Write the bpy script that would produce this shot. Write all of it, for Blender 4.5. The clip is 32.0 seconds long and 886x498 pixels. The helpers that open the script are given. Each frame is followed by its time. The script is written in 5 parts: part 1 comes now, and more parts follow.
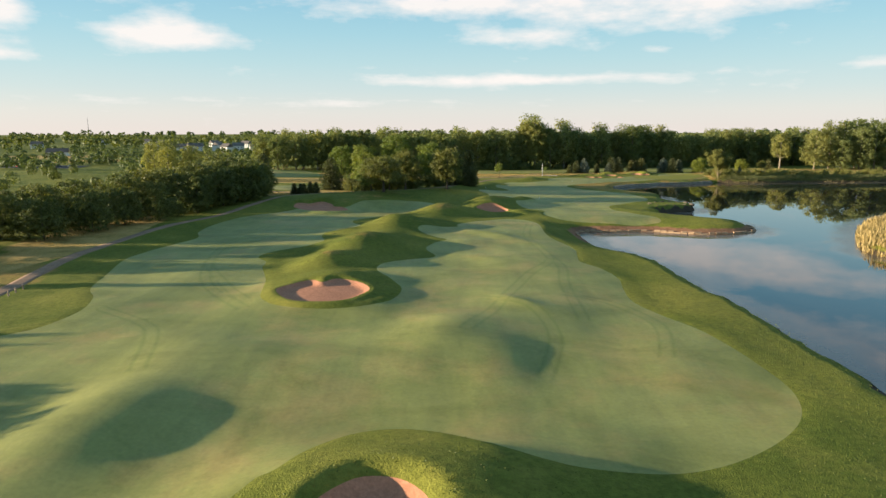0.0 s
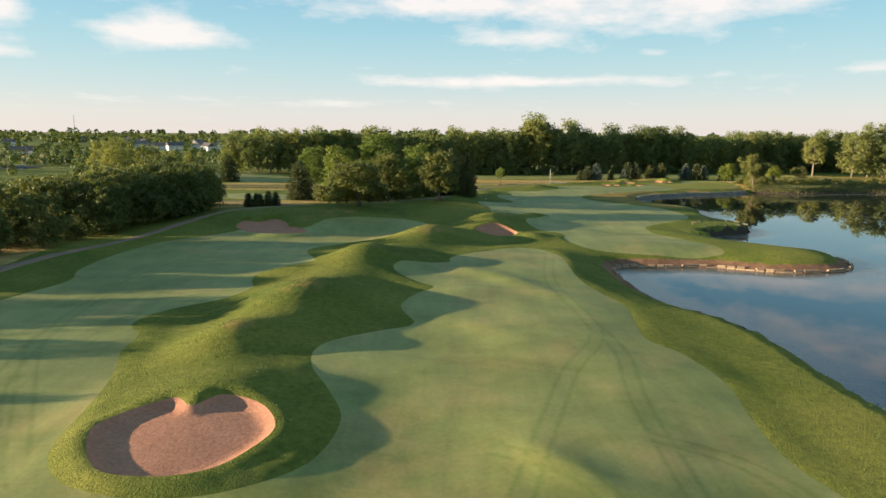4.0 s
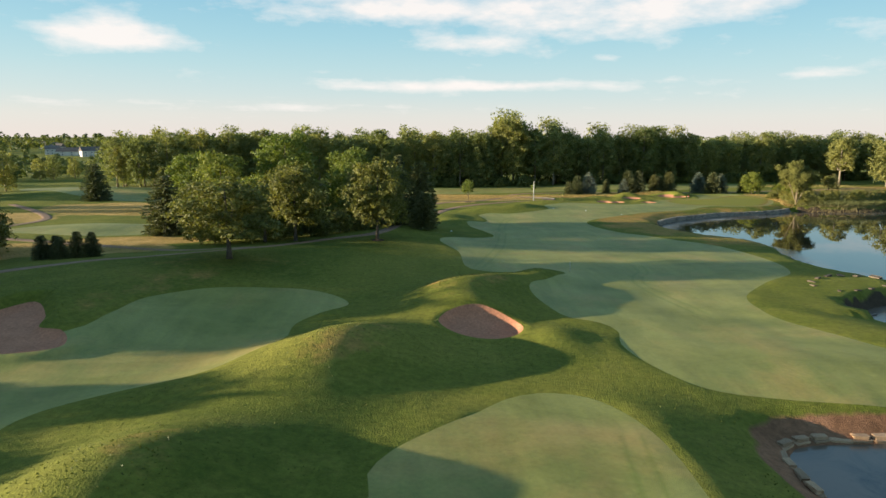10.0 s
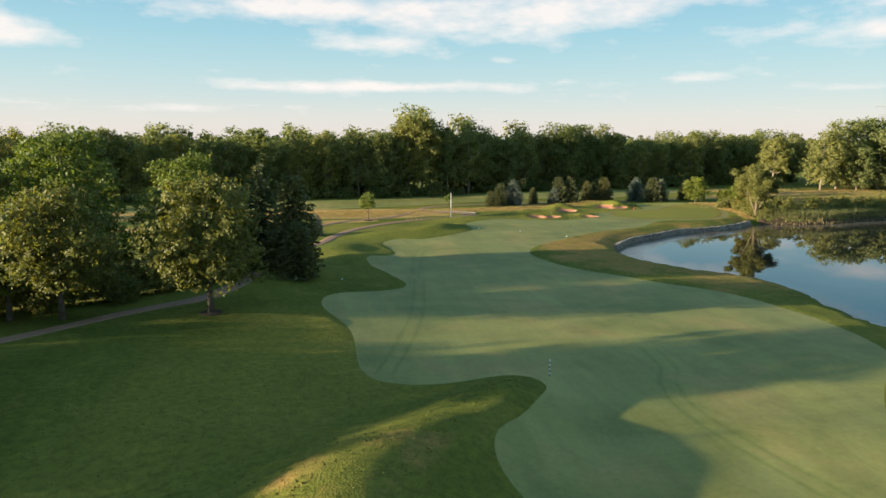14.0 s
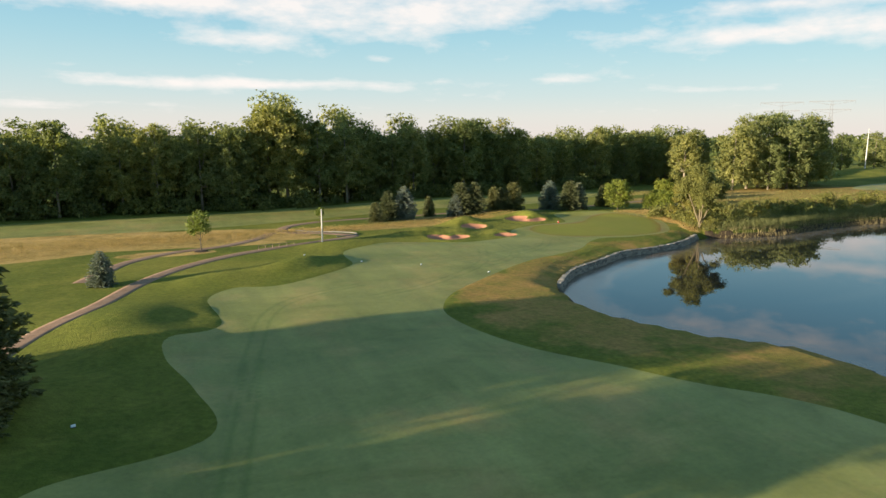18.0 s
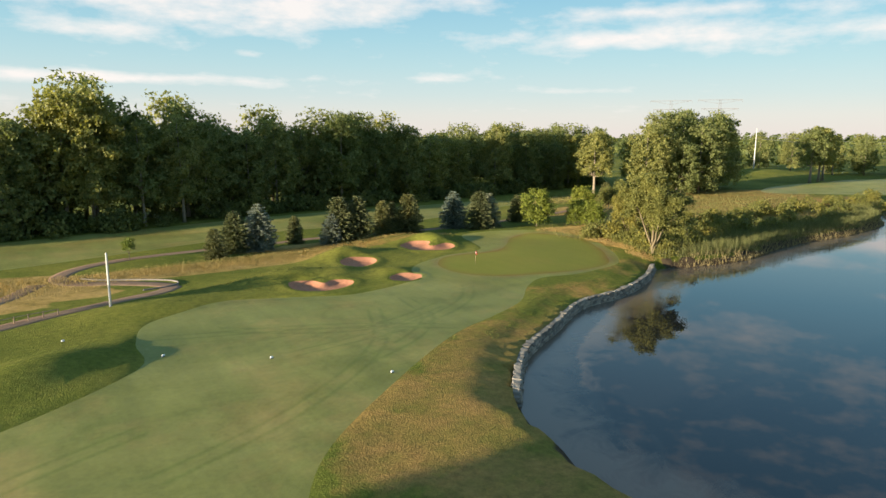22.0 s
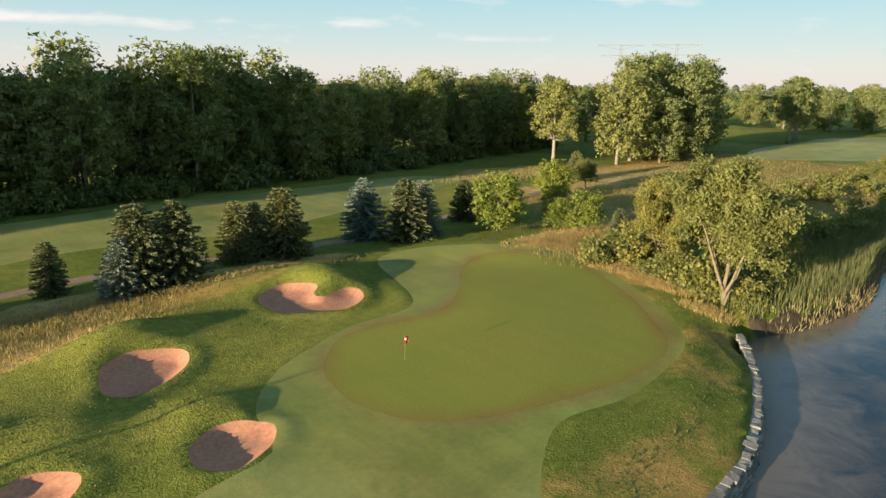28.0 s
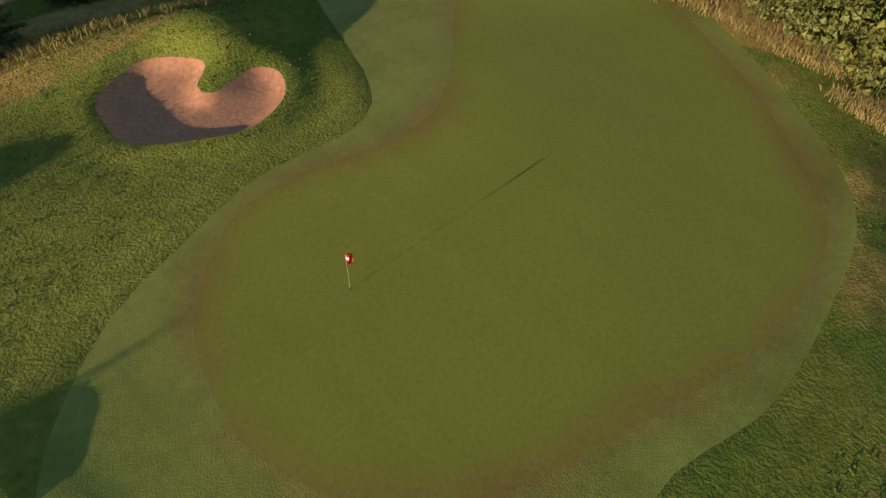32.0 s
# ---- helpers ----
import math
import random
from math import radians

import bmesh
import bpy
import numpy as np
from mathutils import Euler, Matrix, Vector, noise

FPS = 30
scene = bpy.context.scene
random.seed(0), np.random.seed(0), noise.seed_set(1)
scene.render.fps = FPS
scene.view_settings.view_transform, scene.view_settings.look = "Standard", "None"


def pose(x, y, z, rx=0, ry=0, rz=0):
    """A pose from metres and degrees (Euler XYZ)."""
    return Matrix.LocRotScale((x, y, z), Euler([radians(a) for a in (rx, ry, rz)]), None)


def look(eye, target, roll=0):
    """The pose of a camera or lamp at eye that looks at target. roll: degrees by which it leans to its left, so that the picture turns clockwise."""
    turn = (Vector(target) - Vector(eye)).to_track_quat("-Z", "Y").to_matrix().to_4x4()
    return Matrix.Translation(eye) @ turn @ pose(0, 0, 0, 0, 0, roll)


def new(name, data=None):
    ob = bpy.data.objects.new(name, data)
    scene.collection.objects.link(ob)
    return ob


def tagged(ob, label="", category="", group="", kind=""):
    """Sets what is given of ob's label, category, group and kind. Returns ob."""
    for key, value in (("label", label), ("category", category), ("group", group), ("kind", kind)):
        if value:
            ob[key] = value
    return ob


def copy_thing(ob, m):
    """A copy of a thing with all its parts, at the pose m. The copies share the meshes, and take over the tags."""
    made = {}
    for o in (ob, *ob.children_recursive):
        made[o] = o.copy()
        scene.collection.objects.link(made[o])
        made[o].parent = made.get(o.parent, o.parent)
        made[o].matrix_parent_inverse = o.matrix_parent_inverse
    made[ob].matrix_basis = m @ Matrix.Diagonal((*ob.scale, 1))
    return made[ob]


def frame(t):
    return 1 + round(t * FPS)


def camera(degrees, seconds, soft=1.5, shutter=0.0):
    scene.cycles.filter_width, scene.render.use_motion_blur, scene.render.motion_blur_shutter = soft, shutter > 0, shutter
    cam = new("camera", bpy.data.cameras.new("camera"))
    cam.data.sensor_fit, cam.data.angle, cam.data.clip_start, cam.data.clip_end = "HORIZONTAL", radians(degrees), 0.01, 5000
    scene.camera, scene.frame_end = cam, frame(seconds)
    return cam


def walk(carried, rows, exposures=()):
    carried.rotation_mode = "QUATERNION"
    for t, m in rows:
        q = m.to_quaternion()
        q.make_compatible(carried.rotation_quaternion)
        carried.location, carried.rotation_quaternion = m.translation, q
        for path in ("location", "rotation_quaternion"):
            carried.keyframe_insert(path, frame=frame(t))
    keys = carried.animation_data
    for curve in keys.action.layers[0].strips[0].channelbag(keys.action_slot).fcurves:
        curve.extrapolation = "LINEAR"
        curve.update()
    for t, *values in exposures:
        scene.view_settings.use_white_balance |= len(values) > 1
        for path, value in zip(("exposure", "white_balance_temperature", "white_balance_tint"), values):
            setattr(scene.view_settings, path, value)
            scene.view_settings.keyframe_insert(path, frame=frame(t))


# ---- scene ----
cam = camera(69.0, 32.0)
PATH = [
    (0.0, pose(0.00, 0.00, 26.42, 79.68, 0.17, -0.00)),
    (0.5, pose(0.20, 5.62, 26.32, 79.67, 0.08, -0.03)),
    (1.0, pose(0.39, 11.26, 26.23, 79.63, -0.01, -0.06)),
    (1.5, pose(0.56, 16.88, 26.12, 79.61, -0.09, -0.08)),
    (2.0, pose(0.73, 22.55, 26.03, 79.60, -0.16, -0.11)),
    (2.5, pose(0.92, 28.29, 25.94, 79.61, -0.23, -0.17)),
    (3.0, pose(1.11, 34.10, 25.88, 79.64, -0.28, -0.20)),
    (3.5, pose(1.28, 40.00, 25.83, 79.72, -0.31, -0.26)),
    (5.5, pose(2.40, 65.25, 25.58, 79.81, -0.34, -0.39)),
    (6.0, pose(2.62, 71.55, 25.48, 79.84, -0.36, -0.44)),
    (6.5, pose(2.89, 77.89, 25.39, 79.89, -0.38, -0.49)),
    (7.0, pose(3.21, 84.25, 25.29, 79.90, -0.39, -0.57)),
    (7.5, pose(3.57, 90.62, 25.18, 79.92, -0.38, -0.99)),
    (8.0, pose(3.97, 96.98, 25.05, 79.95, -0.36, -1.52)),
    (8.5, pose(4.35, 103.33, 24.91, 79.97, -0.33, -2.01)),
    (9.0, pose(4.70, 109.75, 24.78, 80.02, -0.29, -2.57)),
    (9.5, pose(5.09, 116.23, 24.67, 80.07, -0.25, -3.27)),
    (10.0, pose(5.51, 122.74, 24.58, 80.14, -0.22, -3.98)),
    (10.5, pose(5.95, 129.18, 24.51, 80.19, -0.19, -4.67)),
    (11.0, pose(6.44, 135.50, 24.46, 80.19, -0.16, -5.50)),
    (11.5, pose(7.07, 141.72, 24.44, 80.24, -0.14, -6.58)),
    (12.0, pose(7.81, 147.89, 24.45, 80.25, -0.13, -7.65)),
    (12.5, pose(8.66, 153.97, 24.48, 80.27, -0.14, -8.79)),
    (13.0, pose(9.59, 159.97, 24.50, 80.29, -0.14, -10.05)),
    (13.5, pose(10.60, 165.83, 24.48, 80.25, -0.11, -11.29)),
    (14.0, pose(11.70, 171.68, 24.44, 80.23, -0.07, -12.60)),
    (14.5, pose(12.88, 177.56, 24.38, 80.21, -0.03, -13.92)),
    (16.5, pose(19.12, 201.38, 23.87, 80.16, 0.04, -19.27)),
    (17.0, pose(20.98, 207.02, 23.75, 80.13, 0.04, -20.57)),
    (17.5, pose(22.88, 212.60, 23.65, 80.14, 0.03, -21.85)),
    (18.0, pose(24.82, 218.10, 23.57, 80.13, 0.02, -23.16)),
    (18.5, pose(26.78, 223.50, 23.48, 80.12, 0.02, -24.46)),
    (19.0, pose(28.87, 228.85, 23.40, 80.11, 0.01, -25.81)),
    (19.5, pose(31.08, 234.16, 23.33, 80.10, -0.01, -27.17)),
    (20.0, pose(33.41, 239.35, 23.28, 80.11, -0.03, -28.52)),
    (20.5, pose(35.85, 244.40, 23.26, 80.11, -0.06, -29.86)),
    (21.0, pose(38.42, 249.39, 23.30, 80.08, -0.10, -31.21)),
    (21.5, pose(41.12, 254.37, 23.38, 80.05, -0.16, -32.56)),
    (22.0, pose(43.91, 259.32, 23.51, 80.00, -0.23, -33.93)),
    (22.5, pose(46.78, 264.12, 23.65, 79.97, -0.28, -35.27)),
    (23.0, pose(49.73, 268.72, 23.76, 79.96, -0.31, -36.54)),
    (23.5, pose(52.71, 273.06, 23.83, 79.92, -0.31, -37.70)),
    (24.0, pose(55.70, 277.24, 23.85, 79.88, -0.30, -38.68)),
    (24.5, pose(58.74, 281.30, 23.86, 79.93, -0.27, -39.45)),
    (25.0, pose(61.79, 285.25, 23.84, 79.95, -0.25, -40.11)),
    (25.5, pose(64.81, 289.16, 23.80, 79.94, -0.26, -40.44)),
    (27.5, pose(76.36, 304.01, 23.64, 79.63, -0.77, -40.83)),
    (28.0, pose(79.24, 307.23, 23.55, 75.66, -0.73, -40.87)),
    (28.5, pose(82.08, 310.41, 23.47, 71.46, -0.68, -40.95)),
    (29.0, pose(84.81, 313.48, 23.40, 67.36, -0.63, -41.05)),
    (29.5, pose(87.50, 316.47, 23.34, 63.23, -0.57, -41.14)),
    (30.0, pose(90.06, 319.26, 23.29, 59.19, -0.53, -41.24)),
    (30.5, pose(92.51, 321.92, 23.22, 55.41, -0.52, -41.40)),
    (31.0, pose(94.86, 324.45, 23.15, 51.84, -0.56, -41.47)),
    (31.5, pose(97.01, 326.74, 23.04, 48.18, -0.62, -41.55)),
    (32.0, pose(99.03, 329.03, 22.93, 44.52, -0.68, -41.62)),
]
walk(cam, PATH, [(0.0, 1.45), (28.0, 1.45), (29.0, 1.25), (31.0, 0.82), (32.0, 0.74)])

# ---- sky and sun ----
SUN_AZ, SUN_EL = 267.4, 8.3      # degrees: compass bearing clockwise from +y, and height
world = bpy.data.worlds.new("sky")
scene.world = world
world.use_nodes = True
wt = world.node_tree
back = wt.nodes["Background"]
sky = wt.nodes.new("ShaderNodeTexSky")
sky.sky_type, sky.sun_disc = "NISHITA", False
sky.sun_elevation, sky.sun_rotation = radians(SUN_EL), radians(SUN_AZ)
sky.altitude, sky.air_density, sky.dust_density, sky.ozone_density = 200, 1.0, 1.2, 1.5
geo_dir = wt.nodes.new("ShaderNodeTexCoord")
sep = wt.nodes.new("ShaderNodeSeparateXYZ")
wt.links.new(geo_dir.outputs["Generated"], sep.inputs[0])


def wmath(op, a, c):
    n = wt.nodes.new("ShaderNodeMath")
    n.operation = op
    for s, v in zip(n.inputs, (a, c)):
        if hasattr(v, "node"):
            wt.links.new(v, s)
        else:
            s.default_value = v
    return n.outputs[0]


# a cloud deck seen in perspective: direction divided by its height
hgt = wmath("MAXIMUM", sep.outputs[2], 0.02)
hgt = wmath("ADD", hgt, 0.05)
flatx, flaty = wmath("DIVIDE", sep.outputs[0], hgt), wmath("DIVIDE", sep.outputs[1], hgt)
comb = wt.nodes.new("ShaderNodeCombineXYZ")
wt.links.new(flatx, comb.inputs[0])
wt.links.new(flaty, comb.inputs[1])
cloud = wt.nodes.new("ShaderNodeTexNoise")
cloud.inputs["Scale"].default_value, cloud.inputs["Detail"].default_value = 0.9, 9
cloud.inputs["Roughness"].default_value, cloud.inputs["Distortion"].default_value = 0.56, 0.3
wt.links.new(comb.outputs[0], cloud.inputs["Vector"])
# where the banks of cloud lie: bearing, height, half width, half depth (degrees), density
BANKS = [(-22.7, 7.75, 4.6, 1.25, 1.15), (-20.0, 7.2, 5.5, 0.7, 0.4), (-33.8, 8.6, 2.6, 1.3, 1.0), (-33.8, 5.5, 2.6, 0.6, 0.75), (1.0, 10.7, 12.0, 1.3, 0.85), (18.0, 9.8, 13.0, 1.7, 0.8),
         (7.0, 7.7, 5.6, 0.75, 0.75), (8.0, 4.35, 16.0, 0.55, 0.72), (4.0, 4.2, 9.0, 0.4, 0.3), (17.6, 6.6, 1.4, 0.35, 0.6), (52.0, 7.9, 15.0, 1.0, 1.0), (53.0, 9.8, 9.5, 0.6, 0.75),
         (44.0, 3.7, 6.5, 0.35, 0.55), (35.0, 4.9, 6.0, 0.5, 0.4), (31.0, 11.0, 9.0, 1.4, 0.5), (72.0, 7.7, 7.0, 0.7, 0.75), (-12.0, 2.4, 20.0, 0.5, 0.35), (85.0, 9.0, 12.0, 1.4, 0.8),
         (30.0, 16.0, 30.0, 2.2, 0.5), (-40.0, 17.0, 22.0, 2.4, 0.7), (100.0, 20.0, 40.0, 5.0, 0.6), (-100.0, 12.0, 40.0, 3.0, 0.5), (40.0, 30.0, 50.0, 6.0, 0.5)]
bearing = wmath("MULTIPLY", wmath("ARCTAN2", sep.outputs[0], sep.outputs[1]), 57.29578)
rise = wmath("MULTIPLY", wmath("ARCSINE", sep.outputs[2], 0.0), 57.29578)
banks = 0.0
for b_az, b_el, half_w, half_d, dense in BANKS:
    u = wmath("POWER", wmath("ABSOLUTE", wmath("DIVIDE", wmath("SUBTRACT", bearing, b_az), half_w), 0.0), 2.0)
    v = wmath("POWER", wmath("ABSOLUTE", wmath("DIVIDE", wmath("SUBTRACT", rise, b_el), half_d), 0.0), 2.0)
    banks = wmath("ADD", wmath("MULTIPLY", wmath("POWER", 2.718, wmath("MULTIPLY", wmath("ADD", u, v), -1.0)), dense), banks)
heap_at = wt.nodes.new("ShaderNodeCombineXYZ")
wt.links.new(wmath("MULTIPLY", bearing, 0.16), heap_at.inputs[0])
wt.links.new(wmath("MULTIPLY", rise, 0.42), heap_at.inputs[1])
heap = wt.nodes.new("ShaderNodeTexNoise")
heap.inputs["Scale"].default_value, heap.inputs["Detail"].default_value, heap.inputs["Roughness"].default_value = 1.6, 8, 0.6
wt.links.new(heap_at.outputs[0], heap.inputs["Vector"])
strands = wmath("ADD", wmath("MULTIPLY", wmath("SUBTRACT", cloud.outputs["Fac"], 0.5), 1.1), wmath("MULTIPLY", wmath("SUBTRACT", heap.outputs["Fac"], 0.5), 1.5))
cover = wt.nodes.new("ShaderNodeValToRGB")
cover.color_ramp.elements[0].position, cover.color_ramp.elements[1].position = 0.22, 0.98
cover.color_ramp.elements[1].color = (0.88, 0.88, 0.88, 1)
wt.links.new(wmath("ADD", banks, strands), cover.inputs[0])
# the clear morning air: pale and slightly pink at the horizon, cyan above, laid over the sky model
air = wt.nodes.new("ShaderNodeValToRGB")
tones = [(0.0, (5.8, 5.25, 4.95)), (0.03, (5.2, 5.2, 5.0)), (0.06, (4.2, 5.0, 5.1)), (0.1, (3.3, 4.75, 5.1)), (0.14, (2.6, 4.4, 5.05)), (0.22, (1.6, 3.6, 4.8)), (0.36, (1.3, 2.8, 4.2)), (1.0, (1.1, 2.2, 3.8))]
while len(air.color_ramp.elements) < len(tones):
    air.color_ramp.elements.new(0.5)
for e, (at_, c) in zip(air.color_ramp.elements, tones):
    e.position, e.color = at_, (*c, 1)
wt.links.new(sep.outputs[2], air.inputs[0])
pale = wt.nodes.new("ShaderNodeMix")
pale.data_type = "RGBA"
pale.inputs[0].default_value = 0.85
wt.links.new(sky.outputs[0], pale.inputs[6])
wt.links.new(air.outputs[0], pale.inputs[7])
clouds = wt.nodes.new("ShaderNodeMix")
clouds.data_type = "RGBA"
clouds.inputs[7].default_value = (6.4, 5.9, 5.6, 1)
wt.links.new(cover.outputs[0], clouds.inputs[0])
wt.links.new(pale.outputs[2], clouds.inputs[6])
wt.links.new(clouds.outputs[2], back.inputs[0])
back.inputs[1].default_value = 0.06

sun = new("sun", bpy.data.lights.new("sun", "SUN"))
sun.data.energy, sun.data.angle, sun.data.color = 5.0, radians(0.6), (1.0, 0.87, 0.66)
az, el = radians(SUN_AZ), radians(SUN_EL)
sun.matrix_basis = look((0, 0, 80), (-math.sin(az) * math.cos(el), -math.cos(az) * math.cos(el), 80 - math.sin(el)))


# ---- materials ----
def nodes_of(name):
    m = bpy.data.materials.new(name)
    m.use_nodes = True
    nt = m.node_tree
    return m, nt, nt.nodes["Principled BSDF"]


def ramp(nt, fac, stops):
    r = nt.nodes.new("ShaderNodeValToRGB")
    while len(r.color_ramp.elements) < len(stops):
        r.color_ramp.elements.new(0.5)
    for e, (p, c) in zip(r.color_ramp.elements, stops):
        e.position, e.color = p, (*c, 1)
    nt.links.new(fac, r.inputs[0])
    return r.outputs[0]


def noise_tex(nt, scale, detail=4.0, rough=0.55, stretch=(1, 1, 1), turn=0.0, distort=0.0):
    co = nt.nodes.new("ShaderNodeTexCoord")
    mp = nt.nodes.new("ShaderNodeMapping")
    mp.inputs["Scale"].default_value = stretch
    mp.inputs["Rotation"].default_value = (0, 0, radians(turn))
    n = nt.nodes.new("ShaderNodeTexNoise")
    n.inputs["Scale"].default_value, n.inputs["Detail"].default_value = scale, detail
    n.inputs["Roughness"].default_value, n.inputs["Distortion"].default_value = rough, distort
    nt.links.new(co.outputs["Object"], mp.inputs[0])
    nt.links.new(mp.outputs[0], n.inputs["Vector"])
    return n.outputs["Fac"]


def mixed(nt, fac, a, b, blend="MIX"):
    m = nt.nodes.new("ShaderNodeMix")
    m.data_type, m.blend_type = "RGBA", blend
    for sock, v in ((m.inputs[0], fac), (m.inputs[6], a), (m.inputs[7], b)):
        if hasattr(v, "node"):
            nt.links.new(v, sock)
        else:
            sock.default_value = v if isinstance(v, float) else (*v, 1)
    return m.outputs[2]


def bump(nt, bsdf, height, strength, distance):
    b = nt.nodes.new("ShaderNodeBump")
    b.inputs["Strength"].default_value, b.inputs["Distance"].default_value = strength, distance
    nt.links.new(height, b.inputs["Height"])
    nt.links.new(b.outputs[0], bsdf.inputs["Normal"])


def turf(name, low, mid, high, warm, patch=0.03, warm_at=(0.58, 0.72), grain=2.2, relief=(0.5, 0.12), amount=0.6, sheen=0.0, track=False, rim=False, gloss=(0.9, 0.15)):
    """Mown or rough grass: broad patches, a warm dry tone in places, and a fine blade grain."""
    m, nt, b = nodes_of(name)
    big = noise_tex(nt, patch, 5, 0.6, distort=0.4)
    fine = noise_tex(nt, grain, 6, 0.7)
    base = ramp(nt, big, [(0.3, low), (0.5, mid), (0.7, high)])
    dry = ramp(nt, noise_tex(nt, patch * 1.7, 6, 0.62, turn=40), [(warm_at[0], (0, 0, 0)), (warm_at[1], (1, 1, 1))])
    scaled = nt.nodes.new("ShaderNodeMath")
    scaled.operation = "MULTIPLY"
    nt.links.new(dry, scaled.inputs[0])
    scaled.inputs[1].default_value = amount
    base = mixed(nt, scaled.outputs[0], base, warm)
    if track:   # wheel lines pressed into the dew
        a = nt.nodes.new("ShaderNodeAttribute")
        a.attribute_name = "track"
        base = mixed(nt, a.outputs["Fac"], base, mixed(nt, 1.0, base, (0.76, 0.84, 0.7), "MULTIPLY"))
        g = nt.nodes.new("ShaderNodeAttribute")
        g.attribute_name = "apron"
        base = mixed(nt, g.outputs["Fac"], base, ramp(nt, big, [(0.35, (0.195, 0.205, 0.034)), (0.65, (0.242, 0.215, 0.04))]))
        dew = ramp(nt, noise_tex(nt, 0.13, 8, 0.66, stretch=(0.6, 1, 1), turn=20, distort=0.6), [(0.36, (0.78, 0.8, 0.68)), (0.5, (1.0, 1.0, 0.98)), (0.66, (1.14, 1.13, 1.2))])
        base = mixed(nt, 1.0, base, dew, "MULTIPLY")
    if track or rim:   # a browned ring where the green meets its apron
        e = nt.nodes.new("ShaderNodeAttribute")
        e.attribute_name = "rim"
        worn = mixed(nt, 1.0, ramp(nt, noise_tex(nt, 0.12, 5, 0.6), [(0.36, (0.2, 0.2, 0.2)), (0.62, (1, 1, 1))]), e.outputs["Color"], "MULTIPLY")
        base = mixed(nt, worn, base, (0.225, 0.135, 0.034))
        weak, firm = (0.9, 1.08) if track else (0.97, 1.03)
        streak = ramp(nt, noise_tex(nt, 0.55, 5, 0.6, stretch=(1, 0.16, 1), turn=25), [(0.35, (weak, weak, weak)), (0.65, (firm, firm, firm))])
        base = mixed(nt, 1.0, base, streak, "MULTIPLY")
    lo, hi = (0.84, 1.13) if track or rim else (0.7, 1.25)
    grey = ramp(nt, fine, [(0.3, (lo, lo, lo)), (0.72, (hi, hi, hi))])
    nt.links.new(mixed(nt, 1.0, base, grey, "MULTIPLY"), b.inputs["Base Color"])
    b.inputs["Roughness"].default_value, b.inputs["Specular IOR Level"].default_value = gloss
    b.inputs["Specular Tint"].default_value = (1.0, 0.98, 0.6, 1)
    b.inputs["Sheen Weight"].default_value = sheen
    b.inputs["Sheen Roughness"].default_value = 0.6
    b.inputs["Sheen Tint"].default_value = (0.75, 0.9, 0.85, 1)
    bump(nt, b, noise_tex(nt, grain * 6.5, 3, 0.6) if track or rim else fine, *relief)   # standing blades catch a low sun
    return m


def leafy(name, dark, light, through_=0.3):
    """Leaves: each clump its own tone, each tree its own cast, some light passing through."""
    m, nt, b = nodes_of(name)
    geo = nt.nodes.new("ShaderNodeNewGeometry")
    info = nt.nodes.new("ShaderNodeObjectInfo")
    col = ramp(nt, geo.outputs["Random Per Island"], [(0.0, dark), (1.0, light)])
    cast = ramp(nt, info.outputs["Random"], [(0.0, (0.8, 0.86, 0.82)), (0.5, (1, 1, 1)), (1.0, (1.2, 1.1, 0.9))])
    col = mixed(nt, 1.0, col, cast, "MULTIPLY")
    col = mixed(nt, 1.0, col, ramp(nt, noise_tex(nt, 0.45, 3, 0.6), [(0.3, (0.74, 0.78, 0.78)), (0.7, (1.24, 1.2, 1.1))]), "MULTIPLY")
    nt.links.new(col, b.inputs["Base Color"])
    b.inputs["Roughness"].default_value = 0.6
    b.inputs["Specular IOR Level"].default_value = 0.25
    tr = nt.nodes.new("ShaderNodeBsdfTranslucent")
    nt.links.new(mixed(nt, 1.0, col, (1.25, 1.25, 0.6), "MULTIPLY"), tr.inputs[0])
    mx = nt.nodes.new("ShaderNodeMixShader")
    mx.inputs[0].default_value = through_
    out = nt.nodes["Material Output"]
    nt.links.new(b.outputs[0], mx.inputs[1])
    nt.links.new(tr.outputs[0], mx.inputs[2])
    nt.links.new(mx.outputs[0], out.inputs["Surface"])
    return m


def plain(name, a, c, scale=3.0, rough=0.8, relief=(0.4, 0.03), metal=0.0, per_object=0.0):
    """A matt surface with two-tone mottling and fine relief."""
    m, nt, b = nodes_of(name)
    f1, f2 = noise_tex(nt, scale, 6, 0.65), noise_tex(nt, scale * 7, 4, 0.7)
    col = ramp(nt, f1, [(0.3, a), (0.7, c)])
    col = mixed(nt, 1.0, col, ramp(nt, f2, [(0.3, (0.75, 0.75, 0.75)), (0.7, (1.2, 1.2, 1.2))]), "MULTIPLY")
    if per_object:
        info = nt.nodes.new("ShaderNodeObjectInfo")
        lo, hi = 1 - per_object, 1 + per_object
        col = mixed(nt, 1.0, col, ramp(nt, info.outputs["Random"], [(0, (lo, lo, lo)), (1, (hi, hi * 0.97, hi * 0.92))]), "MULTIPLY")
    nt.links.new(col, b.inputs["Base Color"])
    b.inputs["Roughness"].default_value, b.inputs["Metallic"].default_value = rough, metal
    b.inputs["Specular IOR Level"].default_value = 0.5 if rough < 0.75 else 0.12
    bump(nt, b, f2, *relief)
    return m


